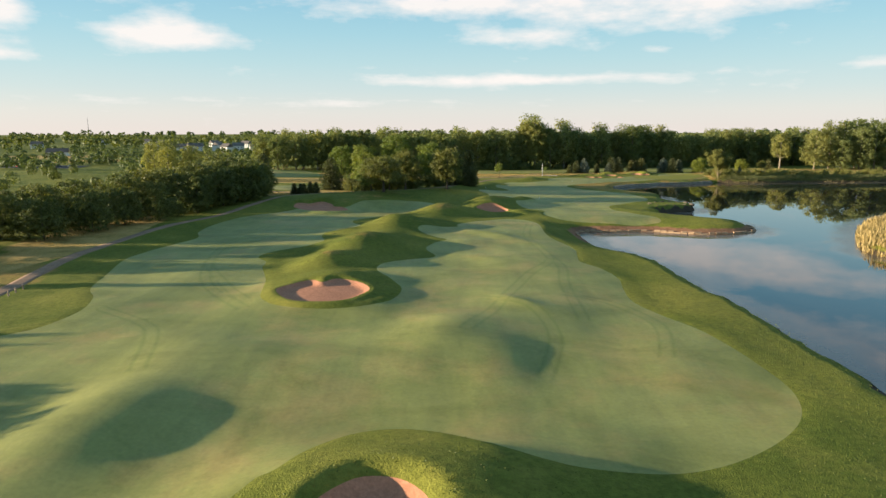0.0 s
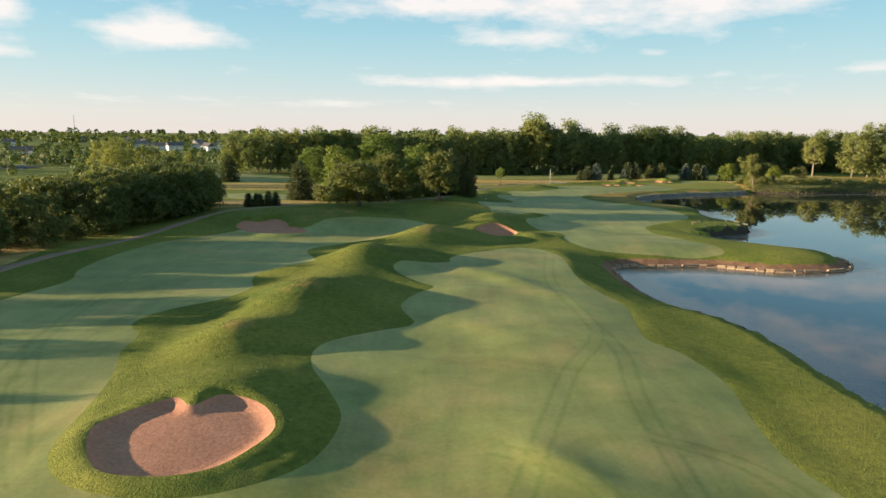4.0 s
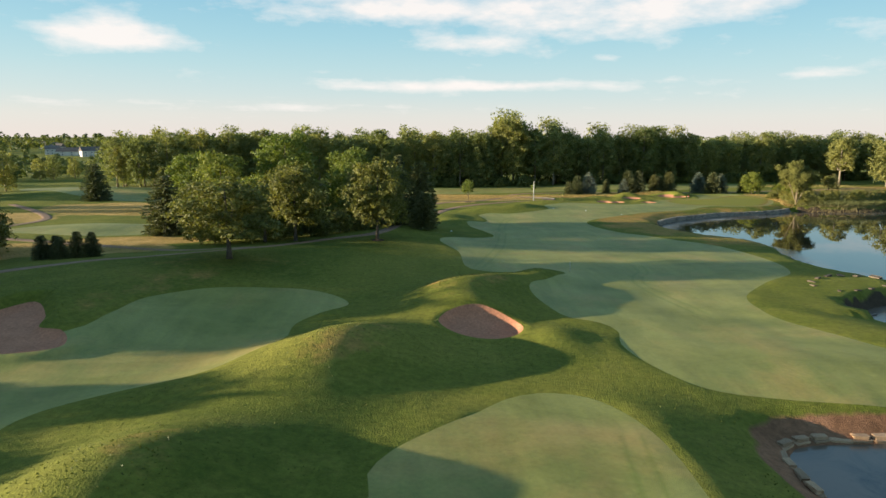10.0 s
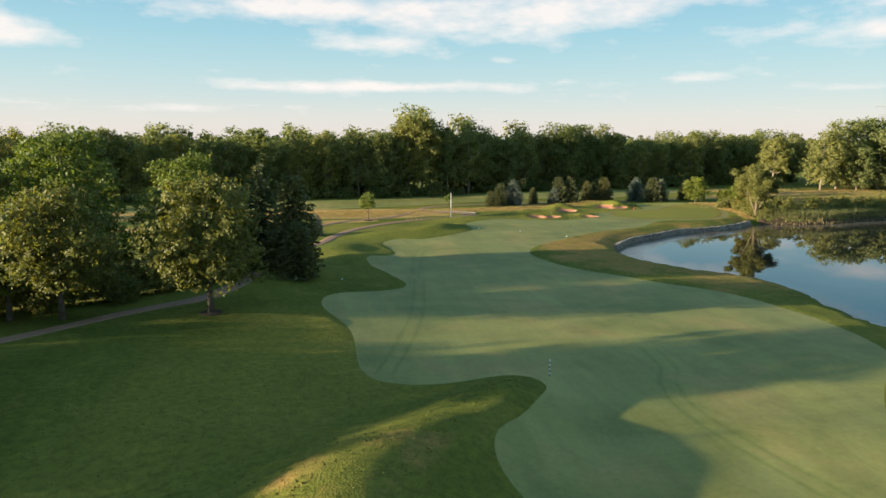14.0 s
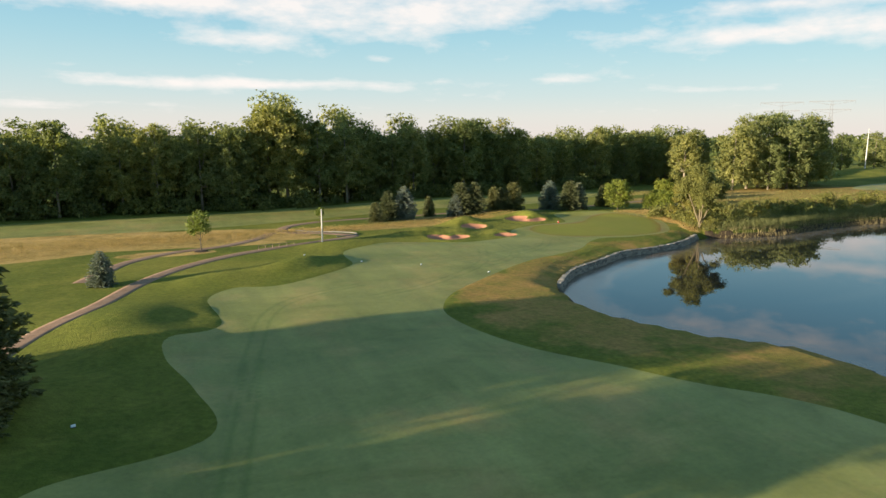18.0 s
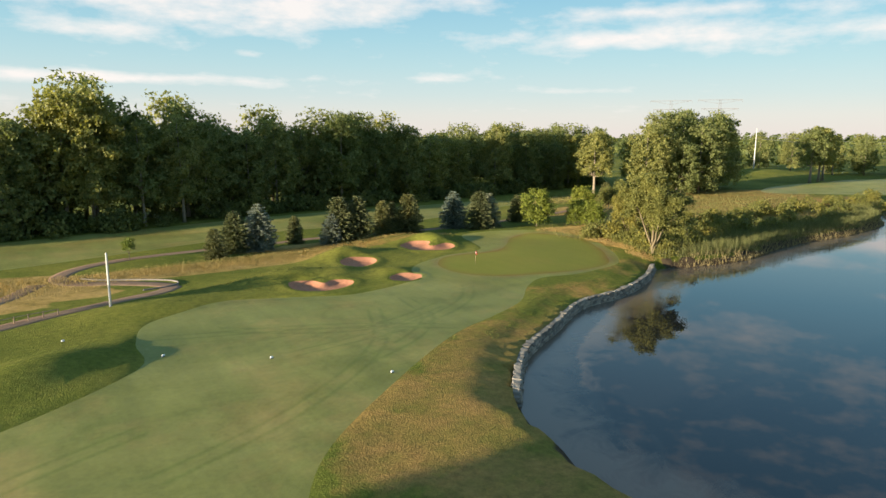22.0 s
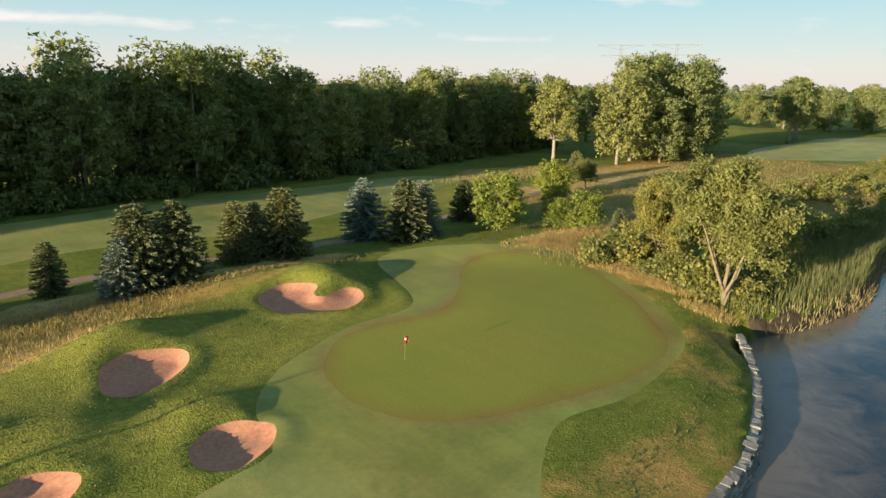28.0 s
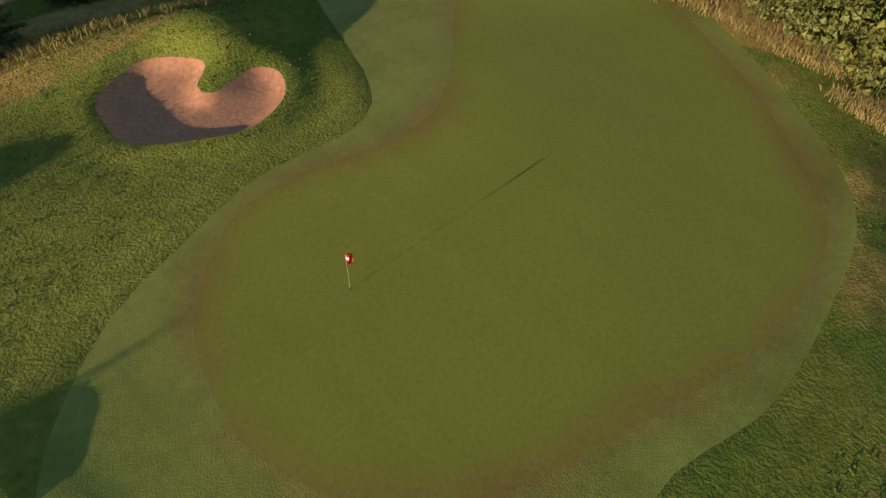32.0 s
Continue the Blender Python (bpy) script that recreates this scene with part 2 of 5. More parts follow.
FAIRWAY = turf("fairway_grass", (0.178, 0.186, 0.042), (0.232, 0.224, 0.054), (0.28, 0.258, 0.068), (0.37, 0.25, 0.078), 0.06, (0.5, 0.72), 2.5, (0.9, 0.028), 0.75, 0.0, track=True, gloss=(0.62, 0.4))
GREEN = turf("green_grass", (0.198, 0.196, 0.03), (0.218, 0.207, 0.033), (0.234, 0.217, 0.037), (0.245, 0.18, 0.04), 0.06, (0.5, 0.75), 5.0, (0.5, 0.01), 0.5, rim=True, gloss=(0.85, 0.15))
SAND = plain("bunker_sand", (0.39, 0.17, 0.095), (0.49, 0.22, 0.125), 0.5, 0.95, (0.6, 0.05))
PATH_MAT = plain("path_gravel", (0.23, 0.14, 0.085), (0.33, 0.21, 0.135), 0.7, 0.9, (0.4, 0.02))
STONE = plain("limestone", (0.17, 0.15, 0.125), (0.35, 0.31, 0.255), 1.6, 0.85, (0.8, 0.05), per_object=0.35)
DARK_STONE = plain("dark_wet_stone", (0.08, 0.062, 0.045), (0.19, 0.15, 0.11), 1.2, 0.9, (0.8, 0.05), per_object=0.25)
TAN_STONE = plain("tan_stone", (0.3, 0.19, 0.115), (0.5, 0.34, 0.21), 1.2, 0.9, (0.8, 0.05), per_object=0.25)
TIMBER = plain("weathered_timber", (0.3, 0.21, 0.14), (0.46, 0.34, 0.24), 1.2, 0.85, (0.5, 0.03), per_object=0.2)
BARK = plain("bark", (0.07, 0.055, 0.04), (0.16, 0.13, 0.1), 2.0, 0.95, (0.9, 0.05))
PALE_BARK = plain("pale_bark", (0.19, 0.15, 0.105), (0.32, 0.265, 0.19), 1.2, 0.9, (0.8, 0.05))
TAN_BARK = plain("tan_bark", (0.13, 0.1, 0.06), (0.24, 0.19, 0.115), 1.2, 0.9, (0.8, 0.05))
WHITE = plain("white_paint", (0.76, 0.76, 0.74), (0.84, 0.84, 0.82), 2.0, 0.5, (0.1, 0.01))
CREAM = plain("worn_pole_paint", (0.46, 0.44, 0.4), (0.58, 0.56, 0.52), 2.0, 0.7, (0.1, 0.01))
BLACK = plain("dark_metal", (0.02, 0.02, 0.02), (0.05, 0.05, 0.05), 4.0, 0.5, (0.1, 0.01))
STEEL = plain("grey_steel", (0.17, 0.17, 0.18), (0.24, 0.24, 0.25), 1.0, 0.8, (0.1, 0.01))
RED = plain("red_cloth", (0.7, 0.03, 0.02), (0.85, 0.06, 0.04), 3.0, 0.7, (0.1, 0.01))
SIDING = plain("house_siding", (0.55, 0.52, 0.48), (0.72, 0.7, 0.66), 0.3, 0.8, (0.1, 0.02), per_object=0.25)
ROOF = plain("roof_shingle", (0.1, 0.09, 0.085), (0.2, 0.17, 0.15), 0.6, 0.9, (0.3, 0.03), per_object=0.3)
PANE = plain("window_pane", (0.03, 0.04, 0.05), (0.06, 0.07, 0.09), 0.5, 0.1, (0.02, 0.01))
COTTON = leafy("cottonwood_leaf", (0.14, 0.16, 0.056), (0.3, 0.3, 0.115), 0.42)
BROAD = leafy("broad_leaf", (0.095, 0.135, 0.026), (0.24, 0.26, 0.06), 0.35)
LIME = leafy("light_leaf", (0.13, 0.155, 0.022), (0.27, 0.28, 0.05), 0.35)
WILLOW = leafy("willow_leaf", (0.12, 0.125, 0.032), (0.27, 0.25, 0.075), 0.35)
WILLOW_DARK = leafy("olive_leaf", (0.11, 0.115, 0.028), (0.25, 0.23, 0.065), 0.35)
HEDGE = leafy("thicket_leaf", (0.075, 0.092, 0.026), (0.19, 0.19, 0.055), 0.3)
NEEDLE = leafy("spruce_needle", (0.06, 0.07, 0.03), (0.185, 0.188, 0.085), 0.2)
BLUE_NEEDLE = leafy("blue_spruce_needle", (0.1, 0.125, 0.105), (0.29, 0.31, 0.26), 0.2)
REED = leafy("reed_blade", (0.11, 0.12, 0.035), (0.25, 0.225, 0.095), 0.25)
STRAW = leafy("dry_grass_blade", (0.27, 0.18, 0.065), (0.46, 0.32, 0.13), 0.25)
DULL_STRAW = leafy("old_reed_blade", (0.2, 0.155, 0.07), (0.36, 0.28, 0.14), 0.2)
TUFT = leafy("grass_blade", (0.055, 0.07, 0.012), (0.115, 0.126, 0.022), 0.2)


def water_material():
    m, nt, b = nodes_of("pond_water")
    a = nt.nodes.new("ShaderNodeAttribute")
    a.attribute_name = "shallow"
    add = nt.nodes.new("ShaderNodeMath")
    add.operation = "MULTIPLY_ADD"
    nt.links.new(noise_tex(nt, 0.22, 8, 0.72, distort=1.2), add.inputs[0])
    add.inputs[1].default_value = 1.3
    nt.links.new(a.outputs["Fac"], add.inputs[2])
    scum = ramp(nt, add.outputs[0], [(0.0, (0, 0, 0)), (0.66, (0, 0, 0)), (0.95, (1, 1, 1))])
    add.use_clamp = False
    half = nt.nodes.new("ShaderNodeMath")
    half.operation = "MULTIPLY"
    half.inputs[1].default_value = 0.6
    nt.links.new(add.outputs[0], half.inputs[0])
    nt.links.new(half.outputs[0], scum.node.inputs[0])
    nt.links.new(mixed(nt, scum, (0.014, 0.015, 0.015), (0.13, 0.1, 0.072)), b.inputs["Base Color"])
    nt.links.new(ramp(nt, scum, [(0, (0.015, 0.015, 0.015)), (1, (0.22, 0.22, 0.22))]), b.inputs["Roughness"])
    b.inputs["IOR"].default_value = 1.333
    b.inputs["Specular IOR Level"].default_value = 0.95
    bump(nt, b, noise_tex(nt, 0.5, 3, 0.5, stretch=(1, 0.4, 1)), 0.02, 0.03)
    return m


WATER = water_material()


# ---- helpers for meshes ----
def mesh_of(name, verts, faces, material, smooth=False):
    me = bpy.data.meshes.new(name)
    verts = np.asarray(verts, dtype=np.float32).reshape(-1, 3)
    if isinstance(faces, np.ndarray):
        n, k = faces.shape
        me.vertices.add(len(verts))
        me.vertices.foreach_set("co", verts.ravel())
        me.loops.add(n * k)
        me.loops.foreach_set("vertex_index", faces.astype(np.int32).ravel())
        me.polygons.add(n)
        me.polygons.foreach_set("loop_start", np.arange(n, dtype=np.int32) * k)
        me.update(calc_edges=True)
    else:
        me.from_pydata(verts.tolist(), [], faces)
        me.update()
    for m in material if isinstance(material, (list, tuple)) else [material]:
        me.materials.append(m)
    if smooth:
        me.polygons.foreach_set("use_smooth", [True] * len(me.polygons))
    return me


def part(name, bm, material, parent, label=""):
    """Links a bmesh, or a ready mesh, as one object under a thing or a part."""
    if isinstance(bm, bmesh.types.BMesh):
        me = bpy.data.meshes.new(name)
        bm.to_mesh(me)
        bm.free()
        me.materials.append(material)
    else:
        me = bm
    ob = new(name, me)
    ob.parent = parent
    return tagged(ob, label=label)


def empty(name, m=None, **tags):
    ob = new(name)
    ob.empty_display_size = 0.3
    if m is not None:
        ob.matrix_basis = m
    return tagged(ob, **tags)


def tube(path, radii, sides=7):
    """Vertices and quads of a tapered round bar along a line of points, closed at both ends."""
    path = [Vector(p) for p in path]
    verts, faces = [], []
    for i, p in enumerate(path):
        d = (path[min(i + 1, len(path) - 1)] - path[max(i - 1, 0)]).normalized()
        u = d.orthogonal().normalized()
        w = d.cross(u)
        for k in range(sides):
            a = 2 * math.pi * k / sides
            verts.append(p + (u * math.cos(a) + w * math.sin(a)) * radii[i])
    for i in range(len(path) - 1):
        for k in range(sides):
            a, b = i * sides + k, i * sides + (k + 1) % sides
            faces.append((a, b, b + sides, a + sides))
    faces.append(tuple(range(sides))[::-1])
    faces.append(tuple(range(len(verts) - sides, len(verts))))
    return verts, faces


def joined(pieces):
    verts, faces = [], []
    for v, f in pieces:
        o = len(verts)
        verts += [tuple(p) for p in v]
        faces += [tuple(i + o for i in q) for q in f]
    return verts, faces


def box_bm(sx, sy, sz, bevel=0.0, at=(0, 0, 0)):
    bm = bmesh.new()
    bmesh.ops.create_cube(bm, size=1, matrix=Matrix.Translation(at) @ Matrix.Diagonal((sx, sy, sz, 1)))
    if bevel:
        bmesh.ops.bevel(bm, geom=bm.edges[:], offset=bevel, segments=1, affect="EDGES")
    return bm


def leaves(centres, normals, size, rng, flat=0.4, long=1.6):
    """A bent four-cornered leaf clump at each centre, facing roughly along its normal."""
    n = len(centres)
    nrm = normals + rng.normal(0, flat, (n, 3))
    nrm /= np.linalg.norm(nrm, axis=1)[:, None] + 1e-9
    t = rng.normal(0, 1, (n, 3))
    t -= nrm * (t * nrm).sum(1)[:, None]
    t /= np.linalg.norm(t, axis=1)[:, None] + 1e-9
    b = np.cross(nrm, t)
    s = (size * rng.uniform(0.6, 1.35, n))[:, None]
    tip = centres + t * s * long * 0.5 - nrm * s * 0.18
    tail = centres - t * s * long * 0.5 - nrm * s * 0.1
    v = np.stack([tail, centres - b * s * 0.5, tip, centres + b * s * 0.5], 1).reshape(-1, 3)
    f = np.arange(4 * n).reshape(n, 4)
    return v, f


def foliage(lobes, clusters, per, reach, size, rng, lift=0.25, slim=1.0, shell=(0.45, 1.06)):
    """Small three-cornered leaves in loose sprays, the sprays spread over the lobes (x, y, z, radius, height), thinner below."""
    lobes = np.asarray(lobes, float)
    share = lobes[:, 3] ** 2
    pick = rng.choice(len(lobes), clusters, p=share / share.sum())
    d = rng.normal(0, 1, (clusters, 3))
    d /= np.linalg.norm(d, axis=1)[:, None]
    low = d[:, 2] < -0.5
    d[low, 2] *= -1
    r = rng.uniform(*shell, clusters) ** 0.7
    wob = 1 + 0.25 * np.sin(d[:, 0] * 5 + pick) * np.cos(d[:, 1] * 4 + 2 * pick)
    L = lobes[pick]
    c = L[:, :3] + d * (r * wob)[:, None] * np.stack([L[:, 3], L[:, 3], L[:, 4]], 1)
    wide = np.repeat(reach * rng.uniform(0.5, 1.4, clusters), per)[:, None]
    n = clusters * per
    c = np.repeat(c, per, 0) + rng.normal(0, 0.5, (n, 3)) * wide * np.array([1, 1, 0.7])
    nrm = rng.normal(0, 0.62, (n, 3)) + np.repeat(d, per, 0) * 0.75 + np.array([0, 0, lift])
    nrm /= np.linalg.norm(nrm, axis=1)[:, None] + 1e-9
    t = rng.normal(0, 1, (n, 3)) + np.array([0, 0, -0.6])
    t -= nrm * (t * nrm).sum(1)[:, None]
    t /= np.linalg.norm(t, axis=1)[:, None] + 1e-9
    b = np.cross(nrm, t)
    s = (size * rng.uniform(0.6, 1.4, n))[:, None]
    v = np.stack([c - t * s * 0.75 * slim, c + b * s * 0.55 / slim + t * s * 0.2, c + t * s * 0.55 * slim - b * s * 0.5 / slim], 1).reshape(-1, 3)
    return v, np.arange(3 * n).reshape(n, 3)


# ---- trees: one of each shape, copied about ----
def limbs_to(lobes, top, base_r, rng, lean=0.0, fork=0.35, sides=7):
    """A trunk with a limb to each lobe."""
    bend = rng.normal(0, 0.02 * top, 2)
    spine = [(bend[0] * s * s + lean * s, bend[1] * s * s, -0.5 + s * (top + 0.5)) for s in np.linspace(0, 1, 7)]
    pieces = [tube(spine, [base_r * (1.35 if s == 0 else 1) * (1 - 0.85 * s) for s in np.linspace(0, 1, 7)], sides)]
    limbs = []
    for x, y, z, r, hgt in sorted(lobes, key=lambda l: -l[3])[:7]:
        s = min(max((z - hgt) / top * 0.8, fork), 0.85)
        k = s * 6
        i = min(int(k), 5)
        a = Vector(spine[i]).lerp(Vector(spine[i + 1]), k - i)
        e = Vector((x, y, z + hgt * 0.3))
        m = a.lerp(e, 0.5) + Vector((0, 0, -0.06 * top))
        limbs.append(tube([a, m, e], [base_r * 0.42 * (1 - 0.5 * s), base_r * 0.28, base_r * 0.06], 5))
    return pieces[0], limbs


def broad_tree(name, seed, top, spread, clear, n_lobes, clusters, per, size, leaf, bark, base_r, lift=0.25, tall=1.0, lobe=(0.34, 0.52), reach=None, **tags):
    rng = np.random.default_rng(seed)
    lobes = []
    for i in range(n_lobes):
        s = (i + 0.5) / n_lobes
        z = clear + (top - clear) * (0.12 + 0.74 * s)
        w = spread * math.sin(math.pi * min(0.95, 0.22 + 0.68 * s)) ** 0.62
        a = i * 2.4 + rng.uniform(-0.5, 0.5)
        rad = w * rng.uniform(0.35, 0.72) * (1 if i < n_lobes - 1 else 0.2)
        r = spread * rng.uniform(*lobe) * (1.1 - 0.35 * s)
        lobes.append((rad * math.cos(a), rad * math.sin(a), min(z, top - r * tall * 0.9), r, r * tall))
    t = empty(name, **tags)
    stem, limbs = limbs_to(lobes, top * 0.86, base_r, rng)
    part("trunk", mesh_of("trunk", *stem, bark, True), None, t)
    for v, f in limbs:
        part("limb", mesh_of("limb", v, f, bark, True), None, t)
    v, f = foliage(lobes, clusters, per, reach or size * 2.2, size, rng, lift)
    part("crown", mesh_of("crown", v, f, leaf), None, t)
    return t


def many_stemmed(name, seed, top, spread, stems, clusters, per, size, leaf, bark, base_r, **tags):
    """A tree that forks at the ground into leaning stems, each with its own ragged tufts of leaves."""
    rng = np.random.default_rng(seed)
    t = empty(name, **tags)
    lobes = []
    for i in range(stems):
        a = 2 * math.pi * i / stems + rng.uniform(-0.35, 0.35)
        out = spread * (0.2 if i == 0 else rng.uniform(0.45, 0.8))
        high = top * (0.97 if i == 0 else rng.uniform(0.66, 0.92))
        path = [(out * s ** 1.25 * math.cos(a) + rng.normal(0, 0.12), out * s ** 1.25 * math.sin(a) + rng.normal(0, 0.12), -0.4 + (high + 0.2) * s ** 0.92) for s in np.linspace(0, 0.93, 8)]
        v, f = tube(path, [base_r * (1.1 - s) * (1 if i else 1.2) + 0.02 for s in np.linspace(0, 1, 8)], 7)
        part("stem", mesh_of("stem", v, f, bark, True), None, t)
        for s, k in ((0.5, 1), (0.62, 3), (0.76, 3), (0.88, 3), (1.0, 2)):
            for _ in range(k):
                b, away = rng.uniform(0, 2 * math.pi), spread * rng.uniform(0.12, 0.42) * (1.15 - 0.5 * s)
                r = spread * rng.uniform(0.13, 0.24)
                root = Vector(path[int(min(s, 0.9) * 7)])
                e = (out * s ** 1.25 * math.cos(a) + away * math.cos(b), out * s ** 1.25 * math.sin(a) + away * math.sin(b), min(high * s + rng.uniform(-0.4, 0.8), top - r))
                lobes.append((*e, r, r * rng.uniform(0.75, 1.2)))
                v, f = tube([root, root.lerp(Vector(e), 0.6) + Vector((0, 0, 0.25)), e], [base_r * 0.3, base_r * 0.17, 0.02], 5)
                part("branch", mesh_of("branch", v, f, bark, True), None, t)
    v, f = foliage(lobes, clusters, per, size * 3.2, size, rng, 0.0, 1.35, (0.2, 1.1))
    part("crown", mesh_of("crown", v, f, leaf), None, t)
    return t


def spruce_tree(name, seed, top, width, step, leaf, size, **tags):
    """A cone of boughs in whorls that droop and lift again at the tips, with sprays of needles along each."""
    rng = np.random.default_rng(seed)
    t = empty(name, **tags)
    v, f = tube([(0, 0, -0.3), (0, 0, top * 0.5), (0.02, 0, top)], [top * 0.022, top * 0.014, 0.015], 6)
    part("trunk", mesh_of("trunk", v, f, BARK, True), None, t)
    c, along = [], []
    z = 0.3
    while z < top * 0.985:
        s = 1 - z / top
        full = width * s ** 0.48 * (1 - 0.25 * s ** 5) + 0.08
        boughs = 7 + int(6 * s)
        turn = rng.uniform(0, 6.28)
        for k in range(boughs):
            a = turn + 2 * math.pi * k / boughs + rng.normal(0, 0.16)
            n = full * rng.uniform(0.7, 1.1)
            u = np.arange(0.18, n + 0.06, 0.19)
            m = len(u)
            dirs = np.array([math.cos(a), math.sin(a)])
            p = np.column_stack([np.outer(u, dirs), z - 0.42 * u + 0.26 * u ** 2 / max(n, 0.4) + rng.normal(0, 0.03, m)])
            p[:, 2] = np.maximum(p[:, 2], 0.1)
            for side in (-1.0, -0.45, 0.0, 0.5, 1.0):
                c.append(p + rng.normal(0, 0.05, p.shape))
                b = a + side * rng.normal(0.85, 0.15, m)
                along.append(np.column_stack([np.cos(b), np.sin(b), rng.normal(-0.12, 0.28, m)]))
        z += step * rng.uniform(0.8, 1.2)
    c, d = np.concatenate(c), np.concatenate(along)
    n = len(c)
    d /= np.linalg.norm(d, axis=1)[:, None]
    w = rng.normal(0, 1, (n, 3))
    w -= d * (w * d).sum(1)[:, None]
    w /= np.linalg.norm(w, axis=1)[:, None]
    s = (size * rng.uniform(0.65, 1.3, n))[:, None]
    v = np.stack([c - w * s * 0.42, c + w * s * 0.42, c + d * s * 1.5], 1).reshape(-1, 3)
    part("crown", mesh_of("crown", v, np.arange(3 * n).reshape(n, 3), leaf), None, t)
    return t


# ---- the plan of the ground: outlines in metres ----
SHORE_WEST = [(42, 10), (43, 40), (43, 59), (44, 80), (43, 92), (42, 105), (42.5, 116), (41.2, 125), (38, 135.5), (36.3, 143), (35, 150), (34.8, 157), (34.9, 163), (35.8, 168),
              (39, 169.6), (46, 169.4), (55, 169.6), (67, 165), (78, 166), (84, 171.5), (85, 181), (78, 190), (71, 196), (68, 205), (75, 210), (83, 214),
              (85.5, 220), (82, 228), (82, 240), (86, 254), (85, 264), (80, 271), (75.5, 281), (76, 291)]
SHORE_NORTH = [(79.5, 300), (87.8, 308.5), (98, 314.5), (108, 320), (118, 321.6), (129, 326), (138, 331.5), (147, 329.5), (161, 328), (177, 331), (193, 332.5),
               (214, 332.6), (241, 337), (262, 348), (300, 350), (320, 320), (290, 285), (220, 240), (150, 203), (127, 186), (113, 173), (96, 146),
               (93, 135), (101, 125), (125, 115), (135, 60), (120, 0), (90, -30), (55, -30)]
FAIR_EAST = [(8.7, 41.6), (12.8, 41.5), (17, 42.1), (21.5, 43.8), (26.4, 47.2), (30, 50.8), (32.2, 55), (33, 60), (32.6, 67), (31.6, 75), (29.4, 82), (27.2, 89), (27.8, 97),
             (29, 104), (28, 112), (25.4, 117), (26.2, 124), (27, 131), (25.6, 138), (23.8, 146), (24, 155), (24.6, 163), (24, 169), (21.5, 173.4), (17.5, 174.4), (14.2, 173.1),
             (11.8, 170.7), (8.4, 167.8), (5, 164.4), (3.4, 161.2), (3.6, 158.6), (1.4, 157.2), (-2.2, 155.6), (-4.8, 153.9), (-5.9, 151.4), (-5.7, 148.8), (-4.1, 146), (-1.4, 142.6),
             (0.8, 139.7), (-1.6, 135.8), (-3.2, 132), (-3.5, 129), (-2.6, 126), (-1.5, 123.6), (-2, 121.8), (-4.2, 120.1), (-7.2, 117.3), (-10.2, 114.4), (-11.6, 110.6), (-10.6, 105.5),
             (-8.4, 100.6), (-6.4, 95.6), (-6.6, 90), (-8.3, 86.2), (-12.4, 83.4)]
FAIR_WEST = [(-18, 82.8), (-22.8, 84.5), (-25.6, 87.8), (-26.8, 92.4), (-28.3, 100), (-30.4, 107), (-32.2, 112), (-32.8, 117), (-35.4, 121), (-35, 125.5), (-31.6, 129.4), (-27.6, 133.2),
             (-25.9, 138.4), (-27.4, 143.8), (-27.4, 148), (-23, 150.6), (-20, 153.8), (-20.9, 160), (-23.8, 168), (-23, 172), (-19.6, 175.4), (-13, 179), (-9.4, 183.4), (-6.6, 189),
             (-6.4, 195), (-4, 199.8), (-1, 203.2), (-2, 206.8), (-5.4, 209.4), (-11, 210), (-19.8, 207.4), (-25, 201.5), (-27, 195.5), (-30, 190), (-44, 187), (-54, 178),
             (-58.4, 163), (-58, 151), (-55.4, 143), (-58, 132), (-60, 120), (-57.5, 108), (-54, 96), (-50.4, 90), (-48.4, 83), (-49.6, 76.5), (-54, 71), (-60, 55), (-58, 20), (-40, 0), (-20, 5), (-14, 25),
             (-13.3, 36.9), (-11.3, 39.8), (-10, 43.5), (-7.4, 47.2), (-3.9, 48.3), (-0.4, 47.4), (2.6, 45.2), (5.6, 42.9)]
FAIR_NORTH_E = [(32, 176.8), (39.6, 174.2), (48, 172.8), (55.4, 172.8), (59.2, 174.2), (59.8, 178.8), (56, 187), (52.4, 196), (52.4, 201.5), (53.4, 206), (56.6, 210.8), (62.6, 216.8), (69.8, 222.4), (73, 230), (74, 240), (72, 250), (66, 258),
                (62.4, 265), (58.5, 272), (56, 280), (55.2, 287), (56.5, 292), (61, 298.5), (70, 306), (83, 315), (92, 319), (99, 322.5), (105, 328), (110.5, 331),
                (117, 330.2), (124.8, 331.3), (130, 333), (134.5, 337), (139.5, 344), (145, 355), (144, 362), (133.5, 371)]
FAIR_NORTH_W = [(127, 372.3), (123, 369.5), (117.4, 355.5), (109, 354), (104, 352), (100, 350), (97, 347), (95.2, 344), (94, 339.3), (89.6, 338.3), (84, 337),
                (80, 337), (73, 340), (66, 342), (60, 339.5), (55, 336), (53, 328), (52, 321), (40, 312.5), (32.7, 312.8), (28.8, 307), (29.5, 294), (24, 289),
                (23.5, 284), (25.8, 274), (26.5, 264), (16.6, 259), (14, 252), (16.7, 241), (16.8, 229), (19.5, 225.6), (24, 224.8), (30.5, 225), (32, 221.4),
                (28.4, 216), (25, 212.8), (23.6, 208.6), (24.4, 203.6), (26, 198), (29.4, 195.4), (30.4, 192), (29.2, 186)]
OTHER_FAIR = [(-40, 381), (-10, 380), (5, 379.5), (25, 378.5), (42, 381), (53, 384), (62, 387), (74, 391), (84, 395), (96, 398), (110, 396.5), (120, 395), (140, 401), (160, 409), (176, 414.5),
              (182, 421), (172, 428.5), (150, 427), (125, 424), (100, 422), (80, 420), (50, 414), (24, 408), (0, 407), (-40, 404)]
